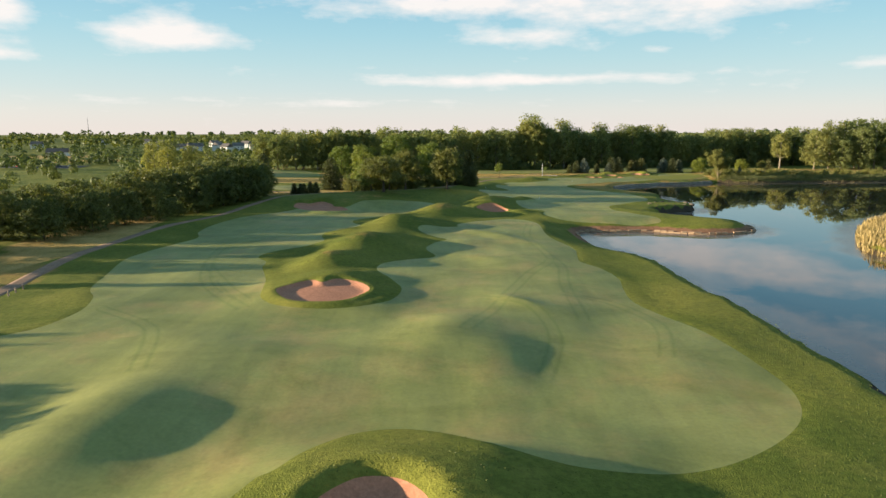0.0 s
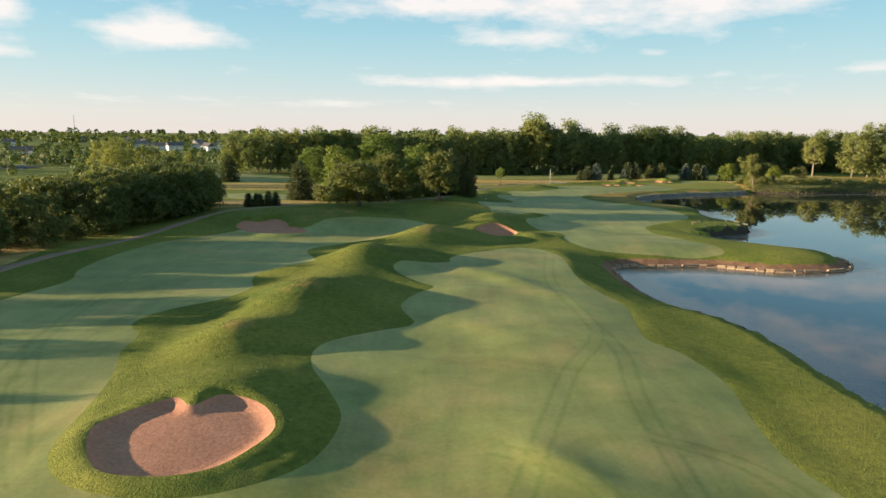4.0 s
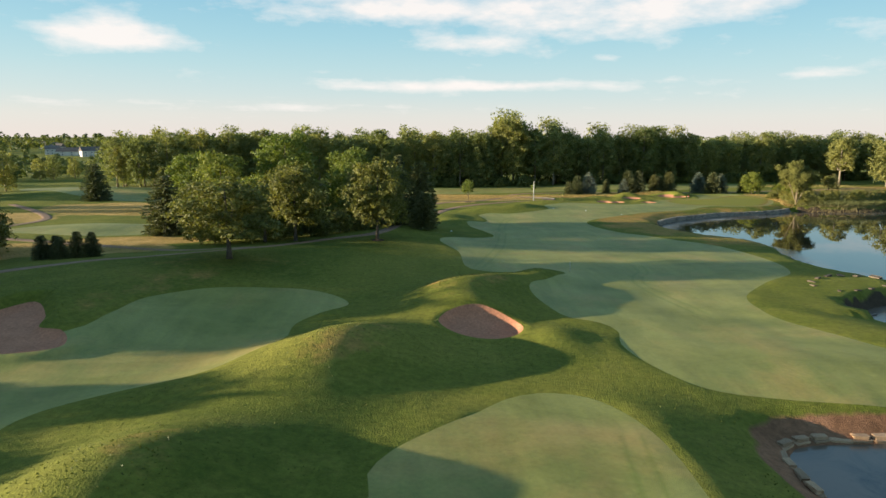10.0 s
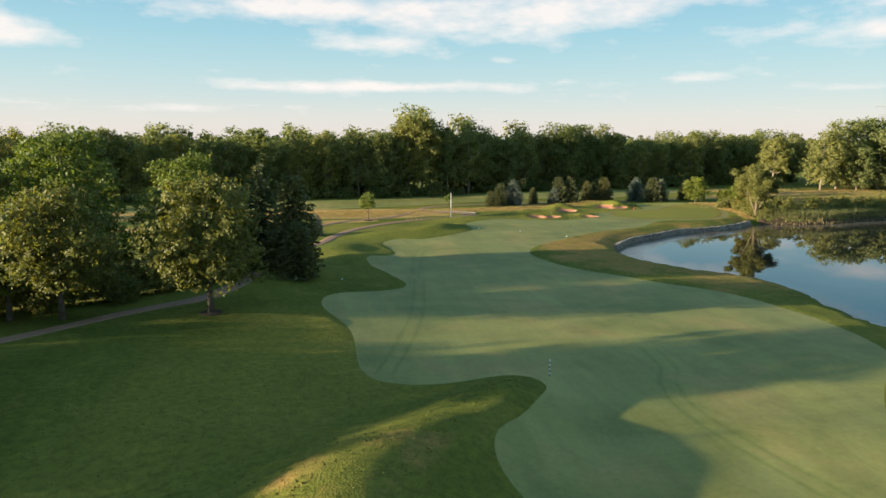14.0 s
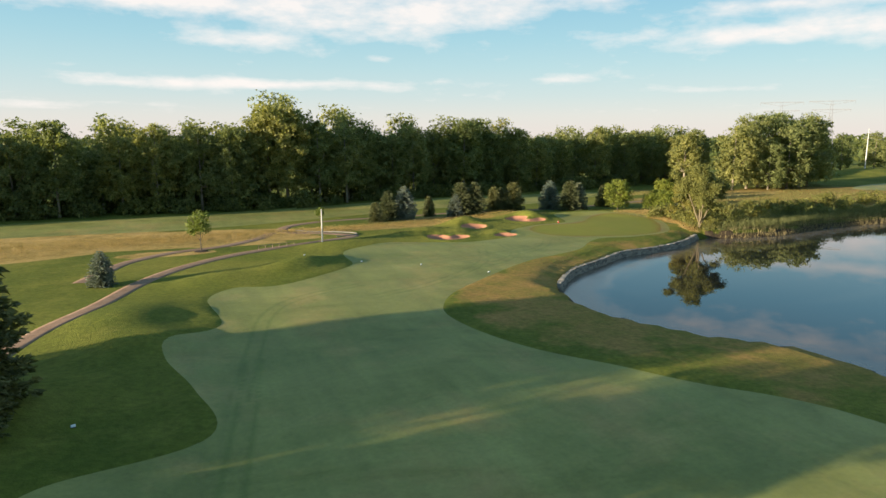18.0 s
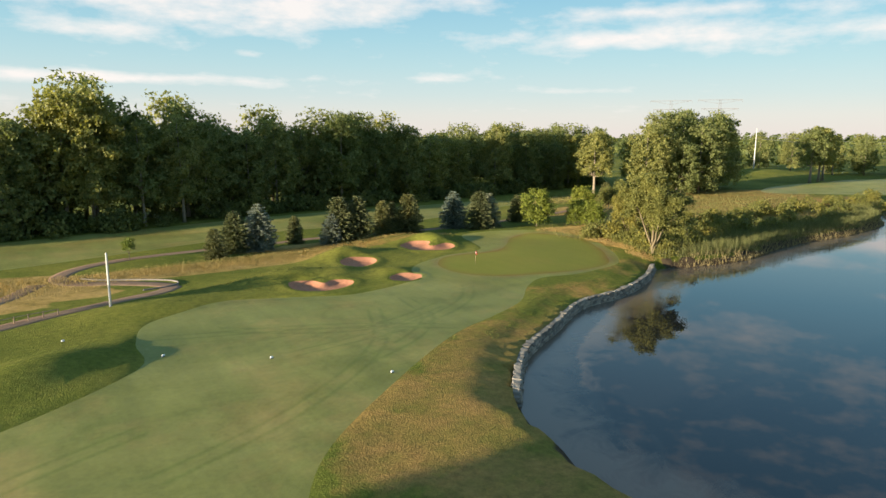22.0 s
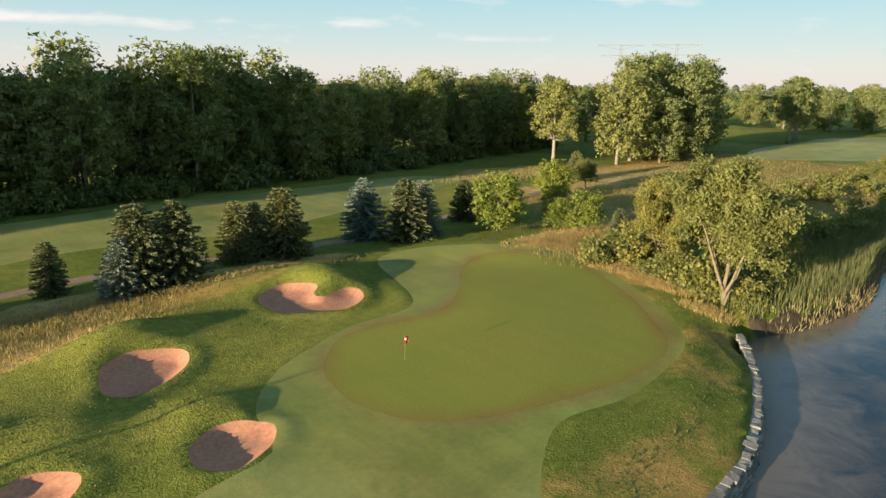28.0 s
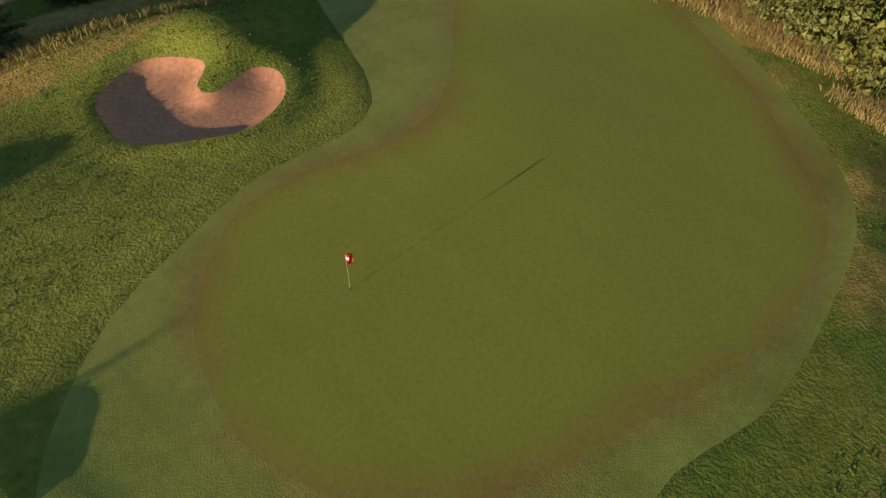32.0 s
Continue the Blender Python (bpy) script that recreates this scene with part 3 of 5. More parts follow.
FAR_FAIR = [(286, 396), (300, 380), (316, 368), (345, 362), (420, 375), (440, 395), (400, 415), (350, 410), (310, 408)]
LEFT_GREEN = [(-85, 275), (-62, 269), (-47, 275), (-52, 286), (-70, 290), (-84, 284)]
LEFT_FAIR = [(-150, 400), (-95, 352), (-72, 352), (-70, 372), (-105, 410)]
GREEN_EDGE = [(102.8, 348.3), (101.5, 344.7), (101.4, 340.7), (103.4, 336.6), (107.2, 334.3), (112.4, 332.9), (118.6, 331.9), (124.7, 332.4), (128.8, 334),
              (132.5, 337.7), (137.6, 344.3), (142.4, 355), (138, 363.4), (131, 362.7), (124.3, 356.3), (119.7, 352.6), (115.5, 352), (110.4, 352.8), (106.5, 352)]
BUNKERS = [  # outline, floor depth below the surrounding turf
    ([(-8.3, 35.5), (-6.4, 38.2), (-4.7, 38.9), (-2.4, 38.2), (-0.7, 35.5), (-1.5, 31), (-5, 29), (-8.3, 31)], 0.7),
    ([(-24, 90), (-24, 93), (-20.5, 96.6), (-18.3, 95), (-16.5, 97.2), (-12.9, 95.7), (-10.8, 91.7), (-11.8, 88), (-13.8, 85.4), (-17.1, 84.5), (-21, 85.4)], 0.42),
    ([(-44.6, 191.6), (-44.8, 198.8), (-40.8, 196.7), (-38, 200.8), (-33.9, 195.4), (-32.5, 191.4), (-29.4, 190.2), (-27.9, 186), (-33.3, 184), (-40, 185.6)], 0.5),
    ([(10, 193.4), (11.4, 196), (15, 197.2), (18.4, 195.8), (19.7, 193.3), (18.4, 190.6), (15, 189.6), (11.6, 190.6)], 0.7),
    ([(75.8, 346.2), (76.9, 347.5), (79.7, 346.8), (80.6, 344.8), (82.5, 345.8), (84.8, 344.3), (84, 342.2), (81.1, 340.5), (77.8, 340.6), (75.7, 343)], 0.45),
    ([(89, 357.2), (90.4, 358.6), (92.2, 359), (95.3, 357.5), (94.3, 354.3), (90.4, 351.6), (88.3, 352.8)], 0.48),
    ([(90.3, 342.6), (91.6, 343.9), (93.4, 344.2), (95.6, 342.4), (94.2, 340), (91.6, 338.9), (90.1, 340.4)], 0.46),
    ([(105.8, 366), (109.3, 367.7), (111.9, 365.1), (110.5, 363.2), (110.9, 362), (113.9, 362.7), (115, 361.5), (113.8, 359.1), (110.9, 357.7), (108.3, 358.5), (105.3, 360.4), (105, 363.3)], 0.36),
]
PATH_LINES = [  # centre line, width
    ([(-64, 60), (-66, 90), (-68.5, 105), (-71, 126), (-70, 150), (-66, 172), (-60, 195), (-53, 212), (-44, 223), (-30, 229), (-20, 236), (-9, 248), (0, 254), (4, 266), (6, 281),
      (10, 296), (15.3, 307.6), (19.5, 319.5), (25.5, 330.3), (33.5, 338.8), (42.9, 344.5), (53.9, 349.5), (60.5, 352.5), (61.5, 356), (56, 361), (50.5, 364), (48.6, 368), (50, 373), (54, 377.5), (60, 380.5)], 2.6),
    ([(12, 325), (15, 333.5), (18, 340.3), (25.3, 347.4), (34.1, 350.8), (41.7, 358), (46, 366)], 2.4),
    ([(60, 380.5), (70, 382.2), (86, 383), (96, 384.5), (110, 383.5), (123, 382.7), (140, 384), (175, 392), (215, 404)], 2.2),
    ([(-118, 338), (-100, 318), (-88, 300), (-90, 285), (-84, 268), (-60, 258), (-35, 245), (-20, 237)], 2.4),
]
TRACKS = [[(2.7, 72), (7, 84), (14, 105), (20, 119), (19, 142), (20, 152), (22.5, 166)], [(18, 80), (19, 98), (21, 112), (20, 124)], [(-27, 84), (-36, 97), (-41, 109), (-46, 132), (-44, 160)],
          [(-28, 88), (-41, 111), (-44, 122)], [(47, 230), (46, 225), (43.6, 221), (42, 214), (44, 200)], [(18.8, 228), (22.8, 239), (26.6, 253), (31.5, 280)],
          [(29, 270), (32, 284), (35, 296), (40, 303), (50, 308)], [(10, 60), (13, 72), (12, 84), (6, 90)], [(24, 66), (27, 78), (24, 88), (18, 92)], [(62, 330), (75, 322), (88, 326)], [(70, 312), (78, 316), (84, 322), (86, 330)], [(66, 318), (80, 320), (92, 326), (98, 333)], [(50, 300), (62, 306), (74, 316), (80, 328)], [(56, 330), (70, 326), (84, 318)], [(-30, 60), (-36, 76), (-46, 84)]]
MOUNDS = [  # x, y, height, reach along, reach across, turn in degrees
    (-3, 38, 2.6, 12, 7, 0), (-17, 101, 1.3, 8, 5, 10), (-21, 113, 2.2, 6, 5, 60), (-17, 125, 1.2, 14, 8, 85), (-12, 152, 1.3, 15, 9, 70), (0, 180, 1.4, 15, 9, 55), (14, 203, 1.7, 12, 8, 45),
    (-16.5, 131, 2.3, 10.5, 7, 70), (-12, 158, 2.2, 8.5, 6.8, 60), (-1, 183, 2.3, 10, 6.6, 50), (22.6, 189, 0.95, 5, 3.4, 84), (14, 207, 1.8, 9, 6, 50), (27, 219, 1.7, 5.5, 4, 45), (21, 213, 1.2, 6, 5, 50), (15.5, 198.5, 1.1, 5.5, 3.2, 0), (-24, 150, 0.8, 5, 4, 20), (-15, 174, 0.7, 5, 3, 40), (6, 138, 0.5, 6, 4, 0),
    (-5, 64, 0.8, 16, 9, 30), (-28.5, 49, 1.5, 16, 6, 85), (1, 75, 0.8, 9, 5, 80), (6, 64, 0.42, 8, 4, 80), (10.6, 87.2, 0.42, 5, 2, -52), (11.4, 146, 0.46, 14, 2.2, -53), (7, 120.5, 0.3, 4, 1.8, -45), (9, 82, 0.4, 16, 8, 60), (-24, 66, 0.7, 14, 7, -20), (14, 118, 0.5, 18, 8, 70), (12, 148, 0.5, 12, 8, 20),
    (-14, 232, 2.6, 34, 22, 40), (-46, 215, 2.2, 30, 22, 0), (-38, 197, 1.6, 20, 14, 10), (-17, 91, 1.5, 12, 9, 0), (2, 262, 1.6, 16, 14, 60), (12, 274, 1.2, 9, 7, 60),
    (19, 298, 1.2, 10, 6, 70), (22, 289, 0.8, 6, 4, 40), (44, 324, 1.7, 9, 4.5, 30), (31, 320, 0.9, 7, 5, 30), (57, 344, 0.8, 9, 4, 10),
    (79, 351, 1.2, 6, 3, 0), (72, 350, 0.8, 8, 3.5, 10), (92, 362, 2.0, 5.5, 3.5, 10), (86, 350, 0.7, 5, 3, 40), (108, 371, 1.3, 8, 3.5, -10), (114, 366.5, 1.7, 4, 4.4, 0), (93, 347, 0.7, 3, 2.5, 0),
    (101, 362, 0.5, 6, 4, 30), (122, 350, 0.25, 12, 9, 30), (140, 366, 0.6, 12, 6, -40), (-66, 281, 1.0, 14, 8, 0), (-110, 380, 2, 30, 20, 20),
    (400, 465, 3.5, 30, 20, 0), (360, 385, 2.5, 40, 18, -20), (20, 395, 0.8, 30, 8, 0), (110, 416, 0.8, 30, 10, 10),
]


def loop(pts, step=1.0, closed=True):
    """A smooth line through the plan's points, in even steps."""
    p = np.array(pts, float)
    n = len(p)
    out = []
    for i in range(n if closed else n - 1):
        a, b, c, d = (p[(i - 1) % n], p[i], p[(i + 1) % n], p[(i + 2) % n]) if closed else (p[max(i - 1, 0)], p[i], p[i + 1], p[min(i + 2, n - 1)])
        k = max(2, int(np.linalg.norm(c - b) / step))
        t = (np.arange(k) / k)[:, None]
        out.append(0.5 * (2 * b + (c - a) * t + (2 * a - 5 * b + 4 * c - d) * t ** 2 + (3 * b - a - 3 * c + d) * t ** 3))
    if not closed:
        out.append(p[-1:])
    return np.concatenate(out)


def distance(line, x, y, closed=True, reach=1e9):
    """Distance of points to a line; inside a closed one it is negative. Points further off than reach keep the value reach."""
    out = np.full(x.shape, reach, float)
    lo, hi = line.min(0) - reach, line.max(0) + reach
    near = np.nonzero((x > lo[0]) & (x < hi[0]) & (y > lo[1]) & (y < hi[1]))[0]
    a = line if closed else line[:-1]
    b = np.roll(line, -1, 0) if closed else line[1:]
    for s in range(0, len(near), 4000):
        k = near[s:s + 4000]
        px, py = x[k, None], y[k, None]
        dx, dy = (b - a)[:, 0], (b - a)[:, 1]
        t = np.clip(((px - a[:, 0]) * dx + (py - a[:, 1]) * dy) / (dx * dx + dy * dy + 1e-12), 0, 1)
        d = np.sqrt(((px - a[:, 0] - t * dx) ** 2 + (py - a[:, 1] - t * dy) ** 2).min(1))
        if closed:
            up = (a[:, 1] > py) != (b[:, 1] > py)
            cross = px < dx * (py - a[:, 1]) / (dy + 1e-12) + a[:, 0]
            d = np.where((up & cross).sum(1) % 2 == 1, -d, d)
        out[k] = np.minimum(d, reach)
    return out


def ease(t):
    t = np.clip(t, 0, 1)
    return t * t * (3 - 2 * t)


WATER_LINE = loop(SHORE_WEST + SHORE_NORTH, 2.0)
FAIR_A, FAIR_B = loop(FAIR_EAST + FAIR_WEST, 1.2), loop(FAIR_NORTH_E + FAIR_NORTH_W, 1.2)
FAIR_C, FAIR_D, FAIR_E, GREEN_B = loop(OTHER_FAIR, 3), loop(FAR_FAIR, 4), loop(LEFT_FAIR, 4), loop(LEFT_GREEN, 2)
GREEN_A = loop(GREEN_EDGE, 0.8)
SANDS = [(loop(o, 0.5), d) for o, d in BUNKERS]
PATHS = [(loop(o, 2.0, False), w) for o, w in PATH_LINES]
WALL_LINE = loop(SHORE_NORTH[:7], 0.5, False)


def land(x, y):
    """Height of the turf before the bunkers are dug."""
    x, y = np.atleast_1d(np.asarray(x, float)), np.atleast_1d(np.asarray(y, float))
    z = 2.2 + 0.55 * ease((190 - y) / 30) * ease((75 - x) / 90) + 0.5 * ease((-x - 20) / 90) + 0.5 * ease((y - 120) / 60) * ease((300 - y) / 80)
    for mx, my, h, ra, rb, turn in MOUNDS:
        c, s = math.cos(radians(turn)), math.sin(radians(turn))
        u, v = ((x - mx) * c + (y - my) * s) / ra, (-(x - mx) * s + (y - my) * c) / rb
        z = z + h * np.exp(-1.1 * (u * u + v * v))
    z = z + 0.12 * np.sin(x / 7.3 + y / 11.0) * np.sin(y / 8.1 - x / 13.0) * ease((340 - y) / 30)
    z = z + (0.16 * np.sin(x / 5.1 + 1.3 * np.sin(y / 17)) * np.sin(y / 6.7 + 0.9 * np.sin(x / 9) + 0.5) + 0.05 * np.sin(x / 2.1 + y / 3.3) * np.sin(y / 2.7 - x / 4.4)) * ease((260 - y) / 60)
    far = np.hypot(x - 40, y - 200)
    z = z + 6 * ease((far - 500) / 1500) * (1 + np.sin(x / 310) * np.cos(y / 270))
    d = distance(WATER_LINE, x, y, True, 30)
    walled = ease((5 - distance(WALL_LINE, x, y, False, 30)) / 3)
    steep = np.where((y > 140) & (y < 200), 12.0, 17.0)
    drop = np.where((y > 140) & (y < 200), 0.36, 0.78)
    bank = 0.12 + (z - 0.12) * (drop * ease(d / 1.1) + (1 - drop) * np.clip(d / steep, 0, 1) ** 0.8)
    beach = 0.12 + (z - 0.12) * (0.14 * ease(d / 0.5) + 0.36 * ease((d - 1.5) / 2.4) + 0.5 * ease(d / 12))
    bay = ease((y - 128) / 14) * ease((192 - y) / 8) * ease((95 - x) / 5)
    bank = bank * (1 - bay) + beach * bay
    held = 1.25 + (z - 1.25) * ease(d / 11)
    z = np.where(d > 0, bank * (1 - walled) + held * walled, np.maximum(-1.2, d * 0.35))
    z = np.where((d > -0.4) & (d <= 0.3), np.where(walled > 0.5, -0.5, z), z)
    return z, d


SAND_LEVELS = [float(np.quantile(land(l[:, 0], l[:, 1])[0], 0.35)) for l, _ in SANDS]


def ground(x, y):
    """Height of the finished ground: bunkers dug with a lip, paths cut flat."""
    z, d = land(x, y)
    x, y = np.atleast_1d(np.asarray(x, float)), np.atleast_1d(np.asarray(y, float))
    for k, ((line, depth), level) in enumerate(zip(SANDS, SAND_LEVELS)):
        s = distance(line, x, y, True, 4)
        z = z + (level - z) * (0.0 if k == 3 else 0.65) * ease((1.6 - s) / 1.8)
        z = z + 0.16 * np.exp(-((s - 0.5) / 0.9) ** 2) * (s < 4) - depth * ease((0.15 - s) / 1.1) * (s < 0.6)
    return z, d


def on_ground(x, y):
    return float(ground([x], [y])[0][0])


def build_ground():
    from mathutils import geometry
    rng = np.random.default_rng(5)
    rings = [(WATER_LINE, 2.0), (FAIR_A, 0), (FAIR_B, 0), (FAIR_C, 0), (FAIR_D, 0), (FAIR_E, 0), (GREEN_A, 0), (GREEN_B, 0)] + [(s, 0) for s, _ in SANDS]
    pts, edges = [], []
    for line, _ in rings:
        o = len(pts)
        pts += [tuple(p) for p in line]
        edges += [(o + i, o + (i + 1) % len(line)) for i in range(len(line))]

    def grid(x0, x1, y0, y1, s):
        gx, gy = np.meshgrid(np.arange(x0, x1, s), np.arange(y0, y1, s))
        g = np.stack([gx.ravel(), gy.ravel()], 1)
        return g + rng.uniform(-0.2, 0.2, g.shape) * s

    near = grid(-75, 150, 20, 390, 1.5)
    fine = np.concatenate([grid(l[:, 0].min() - 2.5, l[:, 0].max() + 2.5, l[:, 1].min() - 2.5, l[:, 1].max() + 2.5, 0.6) for l, _ in SANDS])
    mid = grid(-250, 460, -60, 520, 6.0)
    mid = mid[(mid[:, 0] < -76) | (mid[:, 0] > 151) | (mid[:, 1] < 19) | (mid[:, 1] > 391)]
    far = grid(-1500, 1700, -900, 2100, 60.0)
    far = far[(far[:, 0] < -260) | (far[:, 0] > 470) | (far[:, 1] < -70) | (far[:, 1] > 530)]
    rim = grid(-4600, 4600, -4600, 4600, 400.0)
    rim = rim[(rim[:, 0] < -1600) | (rim[:, 0] > 1800) | (rim[:, 1] < -1000) | (rim[:, 1] > 2200)]
    # wheel lines pressed into the fairway, as pairs with an edge on each side
    wheel, beside = [], []
    for t_ in TRACKS:
        mid_line = loop(t_, 1.0, False)
        tan = np.gradient(mid_line, axis=0)
        nrm = np.stack([-tan[:, 1], tan[:, 0]], 1) / np.linalg.norm(tan, axis=1)[:, None]
        for o_ in (-0.75, 0.75):
            wheel.append(mid_line + nrm * o_)
            beside += [mid_line + nrm * (o_ + e_) for e_ in (-0.38, 0, 0.38)]
    # firm ground right behind the stone wall
    inland = np.gradient(WALL_LINE, axis=0)
    inland = np.stack([-inland[:, 1], inland[:, 0]], 1) / np.linalg.norm(inland, axis=1)[:, None]
    beside = np.concatenate(beside + [WALL_LINE + inland * 0.64])
    # leave out grid points that sit on an outline
    free = np.concatenate([near, fine, mid, far, rim])
    for line, _ in rings:
        d = np.abs(distance(line, free[:, 0], free[:, 1], True, 3))
        free = free[d > (0.25 if len(line) < 140 and np.ptp(line[:, 0]) < 30 else 0.6)]
    for w_ in wheel:
        free = free[distance(w_, free[:, 0], free[:, 1], False, 2) > 0.7]
    for line, _ in rings[:3]:
        beside = beside[np.abs(distance(line, beside[:, 0], beside[:, 1], True, 3)) > 0.5]
    pts += [tuple(p) for p in free] + [tuple(p) for p in beside]
    v2, _, f2, *_ = geometry.delaunay_2d_cdt([Vector(p) for p in pts], edges, [], 0, 1e-4)
    v = np.array([(p.x, p.y) for p in v2])
    f = np.array([t for t in f2 if len(t) == 3])
    z, shore = ground(v[:, 0], v[:, 1])
    for line in (FAIR_A, FAIR_B):   # the rough stands a hand's breadth proud of the mown turf
        e = distance(line, v[:, 0], v[:, 1], True, 3)
        z = z + 0.12 * ease(e / 0.45) * ease((2.9 - e) / 2.0) * (shore > 0.5)
    c = v[f].mean(1)
    where = np.zeros(len(f), int)
    for k, line in ((1, FAIR_A), (2, FAIR_B), (3, FAIR_C), (4, FAIR_D), (5, FAIR_E), (6, GREEN_B), (7, GREEN_A)):
        where[distance(line, c[:, 0], c[:, 1], True, 2) < 0] = k
    for k, (line, _) in enumerate(SANDS):
        where[distance(line, c[:, 0], c[:, 1], True, 2) < 0] = 20 + k
    xyz = np.column_stack([v, z])

    def piece(name, which, material, lower=0.0):
        tri = f[which]
        used, inv = np.unique(tri, return_inverse=True)
        co = xyz[used].copy()
        me = mesh_of(name, co, inv.reshape(-1, 3), material, True)
        return me, used

    rough, used = piece("ground", where == 0, GROUND)
    x, y = v[used, 0], v[used, 1]
    # how dry the turf is, how near the path, how near bare shore: plan values that the soil follows
    dry = np.zeros(len(used))
    for px, py, rx, ry in DRY_SPOTS:
        dry = np.maximum(dry, ease(1.3 - np.hypot((x - px) / rx, (y - py) / ry)))
    bank = ease((24 - shore[used]) / 12) * ease((y - 238) / 16) * ease((150 - x) / 10)
    dry = np.maximum(dry, (0.5 - 0.22 * ease((y - 308) / 16)) * bank + 0.12 * bank * ease((12 - shore[used]) / 9) * ease((y - 285) / 15))
    crest = ease((xyz[used, 2] - 4.0) / 1.6) * ease((232 - y) / 10) * ease((x + 40) / 10)
    dry = np.maximum(dry, 0.34 * crest)
    mead = np.zeros(len(used))
    for px, py, rx, ry in MEADOW_SPOTS:
        mead = np.maximum(mead, ease((1.15 - np.hypot((x - px) / rx, (y - py) / ry)) * 3))
    clay = ease((3.4 - shore[used]) / 1.6) * ease((y - 122) / 12) * ease((192 - y) / 6) * (x < 90)
    mud = ease((1.4 - shore[used]) / 0.8) * (1 - 0.85 * clay) * (distance(WALL_LINE, x, y, False, 5) > 3)   # turf runs right up to the wall
    for name, val in (("dry", dry), ("meadow", mead), ("clay", clay), ("mud", mud)):
        rough.attributes.new(name, "FLOAT", "POINT").data.foreach_set("value", val.astype(np.float32))
    tagged(new("ground", rough), "rough green turf with dry yellow patches", "ground", kind="structure")
    for k, name, label, mat in ((1, "fairway", "dewy mown fairway turf with tyre tracks", FAIRWAY), (2, "fairway", "mown fairway leading to the green", FAIRWAY),
                                (3, "fairway", "mown fairway below the woods", FAIRWAY), (4, "fairway", "distant mown fairway beyond the reeds", FAIRWAY),
                                (5, "fairway", "distant mown fairway by the meadow", FAIRWAY), (6, "tee", "small mown tee behind the path", FAIRWAY), (7, "putting_green", "smooth olive putting green", GREEN)):
        me, used = piece(name, where == k, mat)
        if k == 7:
            rim = ease((1.6 + distance(GREEN_A, v[used, 0], v[used, 1], True, 3)) / 1.4)
            me.attributes.new("rim", "FLOAT", "POINT").data.foreach_set("value", rim.astype(np.float32))
        if k < 3:
            tr = np.zeros(len(used))
            for w_ in wheel:
                tr = np.maximum(tr, ease((0.33 - distance(w_, v[used, 0], v[used, 1], False, 1)) / 0.3))
            apron = 0.95 * ease((11 - distance(GREEN_A, v[used, 0], v[used, 1], True, 13)) / 8)
            me.attributes.new("apron", "FLOAT", "POINT").data.foreach_set("value", apron.astype(np.float32))
            rim = ease((1.3 - distance(GREEN_A, v[used, 0], v[used, 1], True, 9)) / 1.2)
            me.attributes.new("rim", "FLOAT", "POINT").data.foreach_set("value", rim.astype(np.float32))
            me.attributes.new("track", "FLOAT", "POINT").data.foreach_set("value", tr.astype(np.float32))
        tagged(new(name, me), label, "green" if k == 7 else "fairway", kind="structure")
    for k in range(len(SANDS)):
        me, _ = piece("sand_bunker", where == 20 + k, SAND)
        tagged(new("sand_bunker", me), SAND_LABELS[k], "bunker", "sand bunkers")
    # paths: a slightly raised strip along each centre line
    for line, w in PATHS:
        t = np.gradient(line, axis=0)
        t /= np.linalg.norm(t, axis=1)[:, None]
        n = np.stack([-t[:, 1], t[:, 0]], 1)
        rows = []
        for off, up in ((-w / 2 - 0.25, -0.3), (-w / 2, 0.03), (-w / 4, 0.055), (0, 0.06), (w / 4, 0.055), (w / 2, 0.03), (w / 2 + 0.25, -0.3)):
            q = line + n * off
            rows.append(np.column_stack([q, ground(q[:, 0], q[:, 1])[0] + up]))
        m, k = len(line), len(rows)
        vv = np.stack(rows, 1).reshape(-1, 3)
        i, j = np.meshgrid(np.arange(m - 1), np.arange(k - 1), indexing="ij")
        a = (i * k + j).ravel()
        quad = np.stack([a, a + 1, a + k + 1, a + k], 1)[:, ::-1]
        tagged(new("path", mesh_of("path", vv, quad.copy(), PATH_MAT, True)), "narrow brown gravel cart path", "path", kind="structure")
    # water: one level sheet inside the shore line
    o = len(WATER_LINE)
    inner = grid(34, 330, -35, 360, 4.0)
    inner = inner[distance(WATER_LINE, inner[:, 0], inner[:, 1], True, 5) < -1.2]
    wv, _, wf, *_ = geometry.delaunay_2d_cdt([Vector(p) for p in (*map(tuple, WATER_LINE), *map(tuple, inner))], [(i, (i + 1) % o) for i in range(o)], [], 1, 1e-4)
    wv = np.array([(p.x, p.y, 0.0) for p in wv])
    me = mesh_of("pond", wv, np.array([t for t in wf if len(t) == 3]), WATER, True)
    shallow = ease((15 + distance(WATER_LINE, wv[:, 0], wv[:, 1], True, 18)) / 15)
    me.attributes.new("shallow", "FLOAT", "POINT").data.foreach_set("value", shallow.astype(np.float32))
    tagged(new("pond", me), "still dark pond reflecting the sky", "water", kind="structure")


